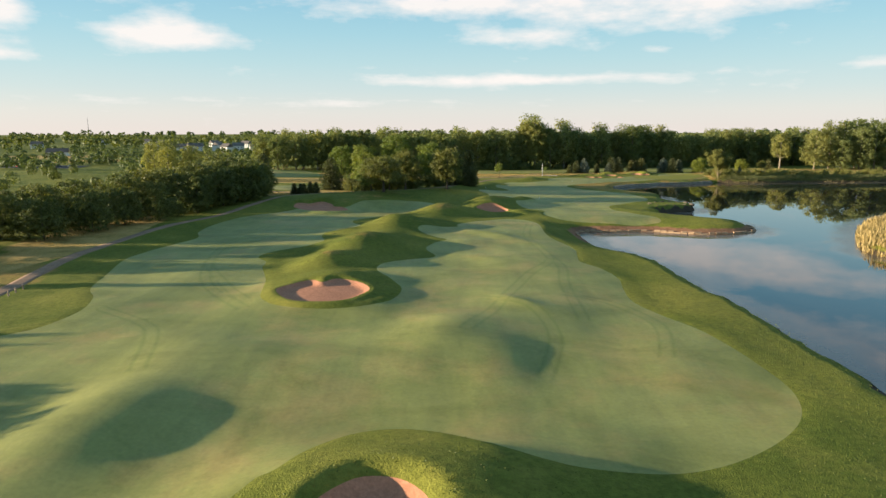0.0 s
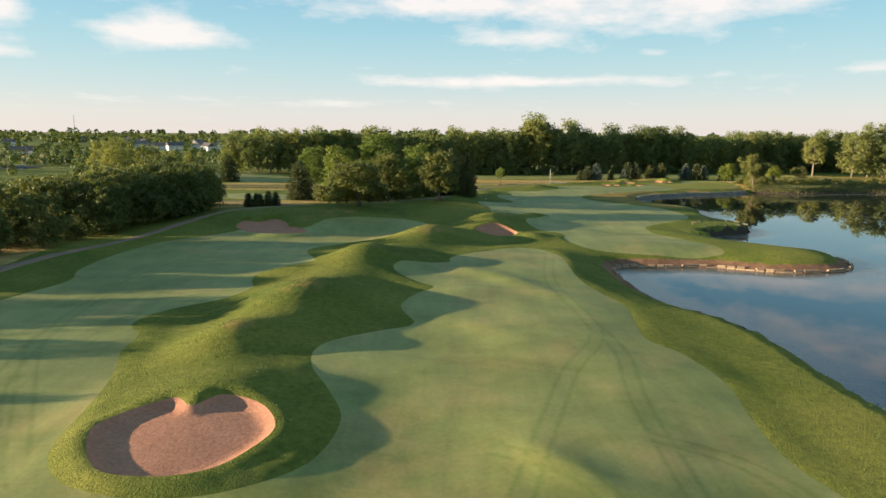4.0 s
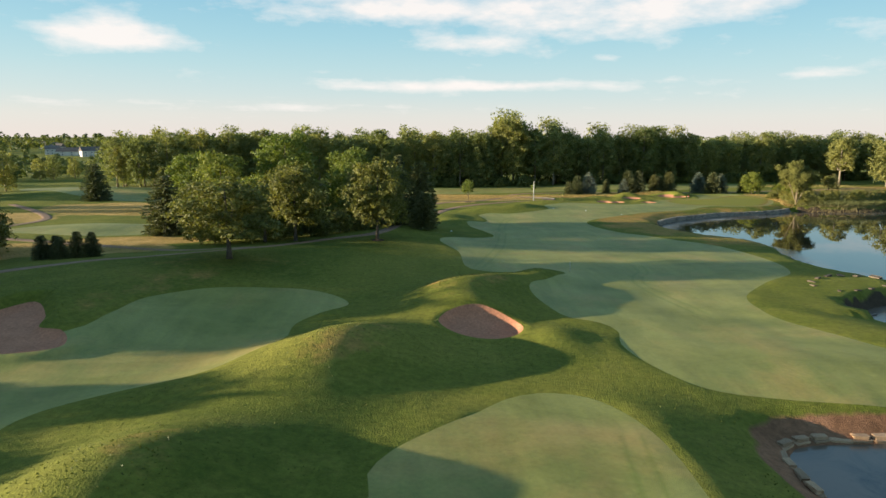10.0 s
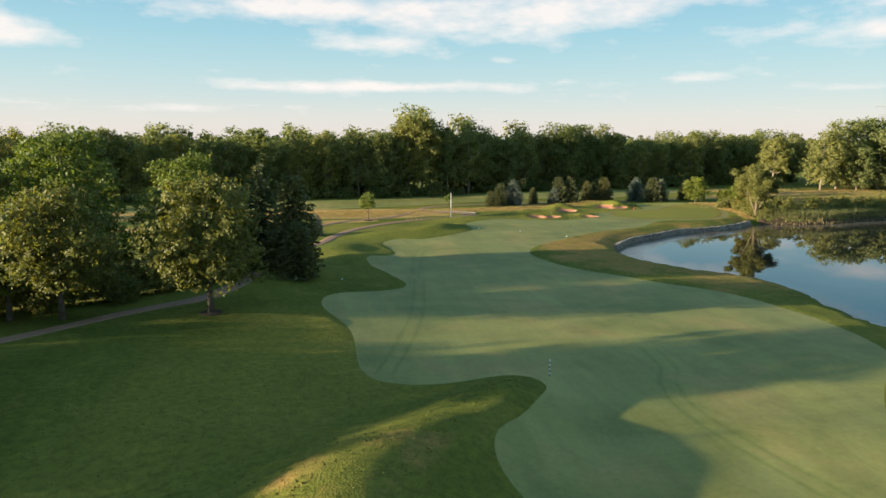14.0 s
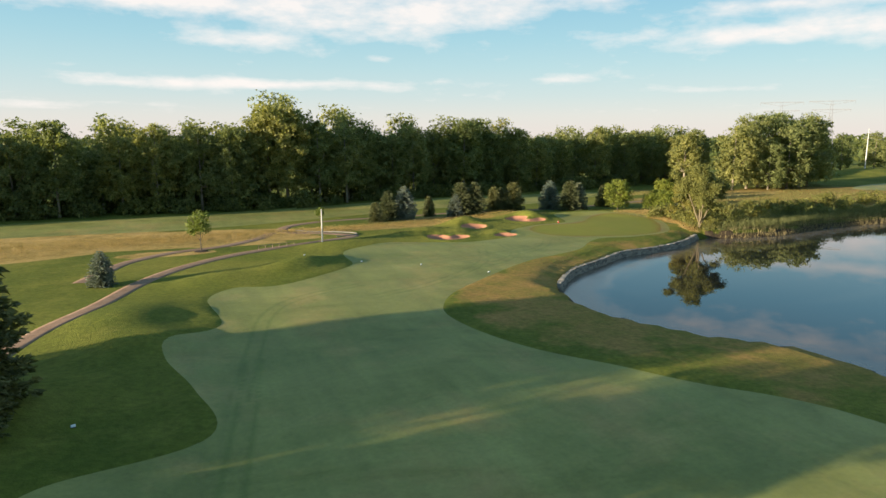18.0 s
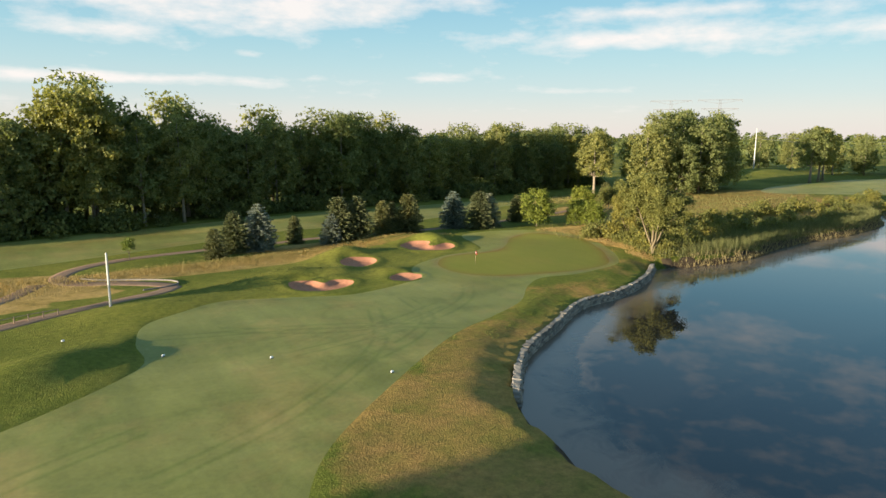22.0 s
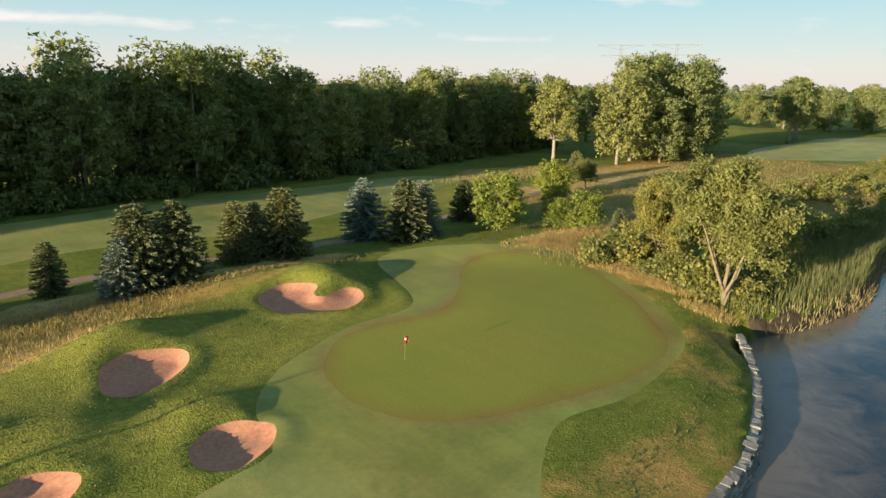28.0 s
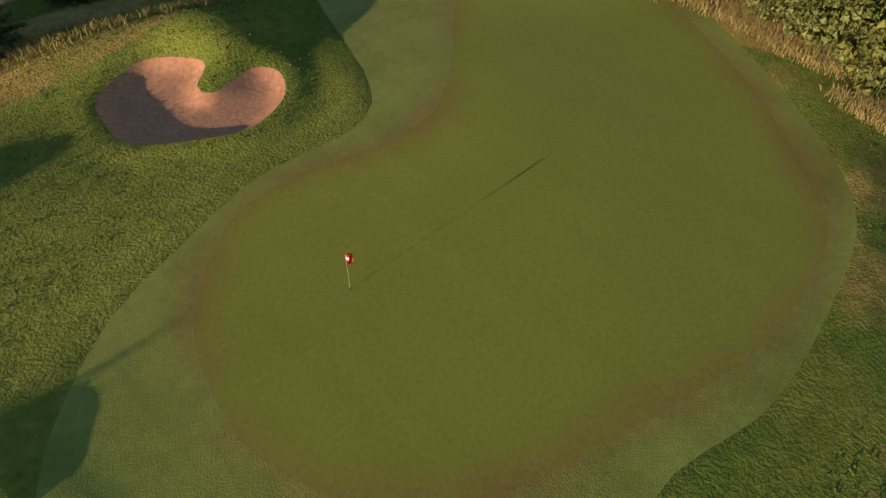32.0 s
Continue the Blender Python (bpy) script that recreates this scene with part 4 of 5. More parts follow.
SAND_LABELS = ["reddish sand bunker in a grassy mound", "heart-shaped reddish sand bunker on the ridge", "long lobed sand bunker in the shade", "small round sand bunker on a mound",
               "two-lobed sand bunker short of the green", "round sand bunker with a grass lip", "small oval sand bunker beside the fairway", "kidney-shaped sand bunker beside the green"]
DRY_SPOTS = [(225, 368, 80, 26), (180, 362, 34, 18),  (80, 366, 14, 3), (-75, 90, 12, 30), (96, 371, 22, 3), (143, 352, 4, 12), (250, 395, 60, 24), (200, 385, 40, 20)]
MEADOW_SPOTS = [(-76, 240, 14, 12), (-50, 262, 16, 6), (-75, 330, 30, 14), (24, 346, 9, 3), (38, 352.5, 9, 2.6), (48, 356, 8, 2.5), (26, 364, 30, 12), (-8, 360, 24, 14), (70, 366, 26, 5), (-20, 340, 16, 6), (100, 376, 24, 3), (-70, 318, 28, 10), (-62, 250, 24, 10), (-105, 300, 18, 14), (-30, 372, 60, 12), (-80, 140, 9, 40), (155, 362, 14, 5), (200, 395, 30, 6), (-400, 640, 70, 60), (-300, 560, 60, 22), (200, 418, 24, 9), (229, 402, 22, 7)]


def ground_material():
    m, nt, b = nodes_of("ground_turf")

    def value(name):
        a = nt.nodes.new("ShaderNodeAttribute")
        a.attribute_name = name
        return a.outputs["Fac"]

    def edge(fac, amount, scale):
        """A plan value with a ragged border."""
        n = noise_tex(nt, scale, 6, 0.7)
        s = nt.nodes.new("ShaderNodeMath")
        s.operation = "MULTIPLY_ADD"
        nt.links.new(n, s.inputs[0])
        s.inputs[1].default_value = amount
        nt.links.new(fac, s.inputs[2])
        return ramp(nt, s.outputs[0], [(0.35 + amount * 0.5, (0, 0, 0)), (0.6 + amount * 0.5, (1, 1, 1))])

    big, mid, fine = noise_tex(nt, 0.035, 5, 0.6, distort=0.5), noise_tex(nt, 0.22, 5, 0.65), noise_tex(nt, 1.6, 6, 0.75)
    col = ramp(nt, big, [(0.3, (0.088, 0.113, 0.017)), (0.5, (0.148, 0.155, 0.025)), (0.7, (0.225, 0.202, 0.038))])
    col = mixed(nt, ramp(nt, mid, [(0.5, (0, 0, 0)), (0.75, (0.55, 0.55, 0.55))]), col, (0.24, 0.215, 0.045))
    col = mixed(nt, edge(value("dry"), 1.0, 0.13), col, ramp(nt, mid, [(0.35, (0.22, 0.175, 0.04)), (0.65, (0.36, 0.21, 0.065))]))
    col = mixed(nt, edge(value("meadow"), 0.5, 0.25), col, ramp(nt, mid, [(0.3, (0.26, 0.18, 0.05)), (0.5, (0.42, 0.27, 0.085)), (0.7, (0.5, 0.32, 0.12))]))
    col = mixed(nt, edge(value("clay"), 0.4, 0.5), col, ramp(nt, mid, [(0.3, (0.17, 0.085, 0.045)), (0.7, (0.34, 0.17, 0.095))]))
    col = mixed(nt, edge(value("mud"), 0.4, 0.6), col, (0.07, 0.05, 0.032))
    col = mixed(nt, 1.0, col, ramp(nt, fine, [(0.28, (0.6, 0.62, 0.6)), (0.74, (1.34, 1.32, 1.26))]), "MULTIPLY")
    nt.links.new(col, b.inputs["Base Color"])
    b.inputs["Roughness"].default_value, b.inputs["Specular IOR Level"].default_value = 0.95, 0.1
    bump(nt, b, noise_tex(nt, 6.0, 3, 0.65), 1.0, 0.13)   # standing blades catch a low sun
    return m


GROUND = ground_material()
build_ground()


# ---- trees, by stand ----
def put(kinds, rng, x, y, scale, squash=1.0, label="", sink=0.0):
    src = kinds[int(rng.integers(len(kinds)))]
    ob = copy_thing(src, Matrix.Translation((x, y, on_ground(x, y) - sink)) @ pose(0, 0, 0, 0, 0, rng.uniform(0, 360)))
    ob.scale = (scale, scale, scale * squash)
    return tagged(ob, label=label)


def retire(kinds):
    for k in kinds:
        for o in (*k.children_recursive, k):
            bpy.data.objects.remove(o)


def plant_all():
    rng = np.random.default_rng(11)
    cotton = [broad_tree("cottonwood", 20 + i, 28, 8.6, 2.0, 46, 800, 17, 0.43, COTTON, PALE_BARK, 0.4, tall=1.0, lobe=(0.17, 0.32),
                         label="tall green cottonwood in a dense wood", category="tree", group="woodland trees") for i in range(6)]
    open_ = [broad_tree("cottonwood", 30 + i, 26, 8.5, 6.0, 30, 700, 18, 0.38, COTTON, PALE_BARK, 0.6, tall=1.0, lobe=(0.2, 0.34),
                        label="tall cottonwood with a pale bare trunk", category="tree", group="open cottonwoods") for i in range(2)]
    behind = [broad_tree("cottonwood", 34 + i, 28, 9.0, 1, 30, 420, 9, 0.68, COTTON, PALE_BARK, 0.4, tall=1.1,
                         label="cottonwood deep in the wood", category="tree", group="woodland trees") for i in range(2)]
    far_ = [broad_tree("cottonwood", 36 + i, 27, 10, -1, 40, 640, 16, 0.46, COTTON, PALE_BARK, 0.4, tall=1.0, lobe=(0.18, 0.33),
                       label="leafy tree in a distant stand", category="tree", group="woodland trees") for i in range(3)]
    # the long wood: a closed front, then rows behind that show only their tops
    line = loop([(-112, 409), (-90, 413), (-60, 416), (-20, 419), (24, 422), (53, 422), (89, 432), (125, 439), (160, 444), (200, 449), (235, 457), (262, 464)], 8.6, False)
    for row, back in enumerate((0, 9, 20)):
        for x, y in line:
            h = np.interp(x, (-112, 0, 36, 50, 68, 84, 116, 136, 165, 262), (24, 26, 27.5, 32, 32.5, 29, 29.5, 28.5, 25, 25)) / 28 * rng.uniform(0.84, 1.1)
            put(cotton if row == 0 else behind, rng, x + rng.uniform(-3, 3), y + back + rng.uniform(-5, 4), h, rng.uniform(0.94, 1.06))
    # left of the meadow, and the trees beyond it
    for x, y, h in ((-103, 404, 21.5), (-92, 406, 23.5), (-79, 408, 24.5), (-67, 410, 23.5), (-55, 412, 24.5), (-44, 414, 23.5), (-114, 408, 21.5), (-156, 351, 18.8), (-156, 363, 19.6), (-161, 383, 19.4), (-141, 360, 16.2), (-149, 389, 15.5), (-138, 326, 16.8), (-166, 459, 12.2), (-162, 472, 10.6), (-159, 484, 9.6), (-169, 452, 11.1), (-114, 317, 12.9)):
        put(far_, rng, x, y, h / 24.5, label="leafy tree beyond the dry meadow")
    # clump above the reeds and stands beyond
    for x, y, h in ((236, 413, 26), (247, 416, 30), (257, 419, 31), (268, 423, 32), (279, 427, 32), (290, 422, 30), (262, 409, 27), (274, 413, 30), (294, 431, 29), (250, 408, 20), (283, 416, 31)):
        put(far_, rng, x, y, h / 24.6, label="tall cottonwood in a clump above the reeds")
    put(open_, rng, 218.5, 421.5, 0.95, label="lone cottonwood with a pale forked trunk")
    for x, y, h in ((352, 413, 27), (366, 416, 28), (378, 420, 26)):
        put(open_, rng, x, y, h / 26, label="cottonwood beside the far fairway")
    for x, y, h in ((330, 470, 24), (345, 478, 25), (360, 485, 24), (376, 492, 25), (392, 498, 26), (408, 490, 25), (424, 480, 26), (438, 468, 26), (452, 455, 26), (466, 440, 26), (480, 425, 27), (495, 410, 27), (510, 395, 26), (525, 380, 27), (430, 440, 24),
                    (445, 430, 24), (460, 415, 25), (475, 398, 25), (490, 380, 25), (540, 360, 27), (555, 340, 27), (310, 462, 23), (292, 466, 24)):
        put(far_, rng, x, y, h / 27, label="tree in the far wood")
    broad_tall = [broad_tree("ash_tree", 38, 24, 8.8, 4, 40, 1000, 14, 0.36, BROAD, BARK, 0.42, tall=0.9, lobe=(0.24, 0.4), label="tall bright green leafy tree", category="tree")]
    put(broad_tall, rng, -19, 267, 1.0)
    put(broad_tall, rng, -32, 263, 0.82)
    put(broad_tall, rng, -44, 282, 0.8)
    put(broad_tall, rng, -6, 282, 0.85)
    round_ = [broad_tree("maple", 40 + i, 12.5, 6.6, 2.2, 38, 1050, 15, 0.25, (WILLOW_DARK, HEDGE, BROAD)[i], BARK, 0.3, tall=0.8, lobe=(0.22, 0.38),
                         label="round leafy tree on the turf bank", category="tree", group="trees on the bank") for i in range(3)]
    put(round_[1:2], rng, -20.5, 222.6, 1.45, 0.72, label="broad dark maple with a short trunk")
    put(round_[:1], rng, -14.5, 248.8, 1.22, label="round olive-green tree above the path")
    put(round_[:1], rng, 1.5, 246.6, 1.2, 1.05, label="upright olive-green tree in a mulch ring")
    for x, y, h in ((-21, 252, 1.1), (-28, 251, 1.0), (-24, 270, 1.2), (-6, 272, 1.2), (0, 268, 0.9)):
        put(round_[2:], rng, x, y, h)
    lime = [broad_tree("young_tree", 50 + i, 8, 4.5, 0.3, 36, 640, 14, 0.22, LIME, BARK, 0.13, tall=1.2, lobe=(0.2, 0.36),
                       label="bright yellow-green young tree", category="tree", group="young trees by the green") for i in range(2)]
    for x, y, h in ((147.8, 373.5, 1.2), (178, 387.7, 1.02), (156.2, 369.3, 0.64), (158.4, 365, 0.8), (164, 376, 0.7)):
        put(lime, rng, x, y, h)
    small = broad_tree("small_tree", 53, 8, 2.3, 3.0, 12, 170, 12, 0.26, BROAD, BARK, 0.12, tall=1.1, label="small tree alone by the cart path", category="tree")
    put([small], rng, 30, 346.7, 0.99)
    put([small], rng, 60, 379.5, 0.5)
    put(round_[1:2], rng, 191.9, 390.6, 0.5, 1.1, label="dark round young tree behind the reeds")
    willow = many_stemmed("willow", 60, 15, 6.7, 6, 2900, 20, 0.21, WILLOW, TAN_BARK, 0.17, label="pale yellow-green willow with several leaning stems at the water's edge", category="tree")
    put([willow], rng, 142.6, 335.8, 1.0)
    put([willow], rng, 150, 347.5, 0.72, label="smaller willow among the shrubs")
    spruce = [spruce_tree("spruce", 70 + i, 9, 4.1, 0.4, NEEDLE, 0.25, label="dark green dense spruce tree", category="tree", group="spruces behind the green") for i in range(2)]
    blue = [spruce_tree("blue_spruce", 75, 8.6, 4.0, 0.4, BLUE_NEEDLE, 0.25, label="silvery blue dense spruce tree", category="tree", group="spruces behind the green")]
    for x, y, h in ((72.7, 373.2, 5.5), (77.3, 377.2, 7.8), (97.7, 376, 9.6), (101.4, 375.5, 9.2), (116.2, 380.2, 9.0), (133.1, 376.9, 9), (149.4, 382.6, 6.9), (200.3, 399.7, 7), (159, 359.8, 4.3), (113, 382, 7)):
        put(spruce, rng, x, y, h / 9)
    for x, y, h in ((90.2, 380.7, 5.0), (110.1, 380.9, 6.6)):
        put(spruce, rng, x, y, h / 9, 1.15, label="slim green spruce in the row")
    for x, y, h in ((81.8, 377.3, 8.7), (95.7, 375.3, 6.2), (129.4, 382, 8.6), (137.5, 379, 8), (15.2, 321.9, 5.2), (166, 372, 3.2), (172, 376, 3.4)):
        put(blue, rng, x, y, h / 8.6)
    for x, y, w, tall in ((11.2, 266.4, 0.93, 1.0), (10.6, 271.5, 1.3, 1.28), (5.5, 279, 1.1, 1.75), (-47, 272, 1.5, 1.0), (0, 281, 1.1, 1.6)):
        put(spruce, rng, x, y, w, tall, label="tall dark spruce beside the cart path")
    for x, y, h in ((-53.7, 232.7, 4.3), (-50, 231.3, 3.9), (-47.9, 232.6, 4.5), (-46.1, 233.9, 4.3), (-51.5, 233, 4.1)):
        put(spruce, rng, x, y, h / 9, label="low bushy juniper in the dry grass")
    put(spruce, rng, -97, 350, 1.4, label="dark spreading spruce in the meadow")
    hedge = [broad_tree("thicket", 80 + i, 12.5, 7.2, -0.5, 40, 700, 18, 0.29, HEDGE, BARK, 0.18, tall=0.8, lobe=(0.24, 0.4),
                        label="dense dark green thicket along the path", category="shrub", group="thicket by the path") for i in range(3)]
    hedge_back = [broad_tree("thicket", 86 + i, 12.5, 7.6, 1.5, 24, 300, 10, 0.5, HEDGE, BARK, 0.18, tall=0.8, lobe=(0.26, 0.42),
                             label="dense dark green thicket along the path", category="shrub", group="thicket by the path") for i in range(2)]
    edge_line = loop([(-93, 124), (-88, 140), (-81, 160), (-75, 180), (-68, 198), (-64, 212), (-66, 228), (-76, 246)], 8.0, False)
    for back in (0, 8, 18, 32):
        for x, y in edge_line:
            if 126 < y < 136:   # a break that lets the low sun through
                continue
            put(hedge if back < 9 else hedge_back, rng, x - back + rng.uniform(-2, 2), y + rng.uniform(-2.5, 2.5), rng.uniform(0.88, 1.08) * (0.42 if 172 < y < 185 else {0: 0.9, 8: 1.06, 18: 0.85, 32: 0.65}[back] * (1.16 if y > 185 else 1.0)))
    for x, y, h in ((-94, 109, 0.78), (-112, 112, 0.75), (-101, 52, 0.84), (-104, 46, 0.95)):
        put(hedge, rng, x, y, h)
    for x, y, w, tall in ((-92, 96.5, 0.3, 2.6), (-103, 71, 0.2, 3.5), (-104, 67.5, 0.2, 3.4)):
        put(hedge, rng, x, y, w, tall, label="slim leafy tree beside the path")
    # dark brush that fills the group by the path
    brush = [broad_tree("brush", 84, 4.5, 3.6, -0.3, 16, 220, 12, 0.28, HEDGE, BARK, 0.08, tall=0.8, label="dark leafy brush beneath the trees", category="shrub", group="brush beneath the trees")]
    for x, y, h in ((-32, 256, 1.1), (-26, 258, 1.2), (-20, 259, 1.2), (-13, 260, 1.1), (-7, 262, 1.2), (-2, 264, 1.1), (-30, 270, 1.3), (-15, 272, 1.4), (-22, 277, 1.3), (-3, 275, 1.3), (-38, 266, 1.2), (-10, 256, 0.7), (-18, 254.5, 0.7)):
        put(brush, rng, x, y, h)
    retire(brush)
    shrub = [broad_tree("shrub", 90 + i, 2.6, 1.9, 0.0, 10, 62, 10, 0.23, WILLOW_DARK if i else WILLOW, BARK, 0.05, tall=0.8,
                        label="green shrub among the reeds", category="shrub", group="shrubs by the reeds") for i in range(3)]
    under = [broad_tree("shrub", 94, 2.8, 2.6, -0.2, 10, 70, 9, 0.32, HEDGE, BARK, 0.05, tall=0.8, label="low dark brush at the wood's edge", category="shrub", group="brush at the wood")]
    for k in range(130):
        x = 143 + 157 * rng.uniform(0, 1) ** 1.6
        y = 333 + (x - 146) * 0.09 + rng.uniform(1, 22)
        put(shrub, rng, x, y, rng.uniform(0.6, 1.5))
    for x, y in ((143, 338.5), (145, 334.5), (146, 337), (148, 343), (143, 333.5), (150, 335), (147, 340), (152, 346), (155, 352), (157, 357), (160, 345)):
        put(shrub, rng, x, y, rng.uniform(0.8, 1.3))
    for k in range(190):   # brush at the wood's foot
        x, y = line[int(rng.integers(10, len(line)))]
        put(under, rng, x + rng.uniform(-6, 6), y + (rng.uniform(3, 16) if k % 3 == 0 else -rng.uniform(1, 7)), rng.uniform(0.8, 1.9) * (1.5 if k % 3 == 0 else 1.0), label="low brush at the wood's edge")
    retire(cotton + open_ + behind + far_ + hedge_back + broad_tall + round_ + lime + [small, willow] + spruce + blue + hedge + shrub + under)


plant_all()


# ---- grasses, as loose stuff ----
def blades(name, spots, height, width, leaf, label, rng, lean=0.25, category="grass"):
    """Upright narrow blades at the spots (n, 2), each a bent strip of two quads."""
    n = len(spots)
    z = ground(spots[:, 0], spots[:, 1])[0]
    a = rng.uniform(0, 2 * np.pi, n)
    h = height * rng.uniform(0.55, 1.2, n)
    w = width * rng.uniform(0.6, 1.3, n)
    side = np.stack([np.cos(a), np.sin(a), np.zeros(n)], 1) * w[:, None] * 0.5
    tip = np.stack([rng.normal(0, lean, n) * h, rng.normal(0, lean, n) * h, h], 1)
    foot = np.column_stack([spots, z - 0.05])
    mid = foot + tip * np.array([0.35, 0.35, 0.6])
    v = np.stack([foot - side, foot + side, mid + side * 0.8, mid - side * 0.8, foot + tip + side * 0.15, foot + tip - side * 0.15], 1).reshape(-1, 3)
    o = np.arange(n)[:, None] * 6
    f = np.concatenate([o + np.array([0, 1, 2, 3]), o + np.array([3, 2, 4, 5])])
    return tagged(new(name, mesh_of(name, v, f, leaf)), label, category, kind="stuff")


def scatter_grass():
    rng = np.random.default_rng(21)

    def band(line, n, near, far_):
        """Points beside a shore line, on the land side."""
        i = rng.integers(0, len(line) - 1, n)
        p = line[i] + (line[i + 1] - line[i]) * rng.uniform(0, 1, (n, 1))
        p = p + rng.normal(0, 1, (n, 2)) * far_
        d = distance(WATER_LINE, p[:, 0], p[:, 1], True, 40)
        return p[(d > near) & (d < far_) & ((p[:, 0] > 141) | (p[:, 1] < 300))]

    north = loop(SHORE_NORTH[7:14], 1.0, False)
    blades("reeds", band(north, 60000, 0.8, 10.0), 2.0, 0.055, REED, "tall green reeds on the pond bank", rng, 0.14, "reeds")
    blades("dry_reeds", band(north, 14000, -0.3, 2.4), 0.8, 0.07, DULL_STRAW, "dry golden reed fringe at the waterline", rng, 0.25, "reeds")
    east = loop(SHORE_NORTH[18:24], 1.0, False)
    blades("reeds", band(east, 9000, -0.5, 7.0), 1.5, 0.2, DULL_STRAW, "dry golden reeds on the far bank", rng, 0.18, "reeds")

    def spots(px, py, rx, ry, n):
        q = rng.normal(0, 0.55, (n, 2))
        return np.array([px, py]) + q[np.hypot(q[:, 0], q[:, 1]) < 1.15] * np.array([rx, ry])

    blades("meadow_grass", np.concatenate([spots(28, 364, 26, 8, 15000), spots(0, 362, 20, 10, 6000), spots(70, 366.5, 26, 4, 10000), spots(100, 373.5, 20, 2.2, 8000), spots(152, 364, 11, 3.5, 9000), spots(144.5, 347, 2.5, 8, 6000), spots(147, 361, 3.5, 5, 3500), spots(148, 354, 3, 5, 3500), spots(143, 342, 2, 5, 3000), spots(139.5, 336, 1.5, 3, 1500),
                                           spots(84, 369.5, 14, 2.5, 3500), spots(-68, 318, 26, 9, 5000), spots(-60, 248, 20, 8, 4000), spots(-84, 150, 4, 22, 2500)]),
           0.5, 0.035, STRAW, "dry golden uncut meadow grass", rng, 0.35)
    blades("meadow_weeds", np.concatenate([spots(76, 369, 22, 3, 2500), spots(106, 373, 16, 2, 1500), spots(205, 365, 50, 22, 9000), spots(240, 385, 50, 20, 6000), spots(196, 416, 26, 9, 6000), spots(150, 357, 10, 6, 2500)]),
           0.6, 0.05, REED, "tall green weeds and uncut grass", rng, 0.3)
    # tufts of the longer rough on the slopes
    x, y = rng.uniform(-45, 45, 70000), rng.uniform(36, 230, 70000)
    x2, y2 = rng.uniform(60, 146, 60000), rng.uniform(312, 378, 60000)
    p = np.column_stack([np.concatenate([x, x2]), np.concatenate([y, y2])])
    keep = distance(WATER_LINE, p[:, 0], p[:, 1], True, 5) > np.where((p[:, 1] > 122) & (p[:, 1] < 192), 3.6, 1.2)
    for line in (FAIR_A, FAIR_B, GREEN_A, *[s for s, _ in SANDS]):
        keep &= distance(line, p[:, 0], p[:, 1], True, 3) > 0.12
    for line, w in PATHS:
        keep &= distance(line, p[:, 0], p[:, 1], False, 3) > w / 2 + 0.2
    blades("rough_grass", p[keep], 0.11, 0.12, TUFT, "tufts of longer rough grass", rng, 0.5)


scatter_grass()


# ---- stone wall, edging and the outcrop ----
def stone_mesh(seed, rough=0.07, material=STONE):
    """A squared block of unit size with worn, uneven corners."""
    rng = np.random.default_rng(seed)
    bm = box_bm(1, 1, 1)
    bmesh.ops.bevel(bm, geom=bm.edges[:], offset=0.09, segments=1, affect="EDGES")
    for v in bm.verts:
        v.co += Vector(rng.normal(0, rough * 0.6, 3))
    me = bpy.data.meshes.new("stone")
    bm.to_mesh(me)
    bm.free()
    me.materials.append(material)
    return me


def course(line, spacing, shift):
    """Evenly spaced places and bearings along a line."""
    d = np.concatenate([[0], np.cumsum(np.linalg.norm(np.diff(line, axis=0), axis=1))])
    s = np.arange(shift, d[-1], spacing)
    x, y = np.interp(s, d, line[:, 0]), np.interp(s, d, line[:, 1])
    e = 0.3
    tx, ty = np.interp(s + e, d, line[:, 0]) - np.interp(s - e, d, line[:, 0]), np.interp(s + e, d, line[:, 1]) - np.interp(s - e, d, line[:, 1])
    return x, y, np.arctan2(ty, tx)


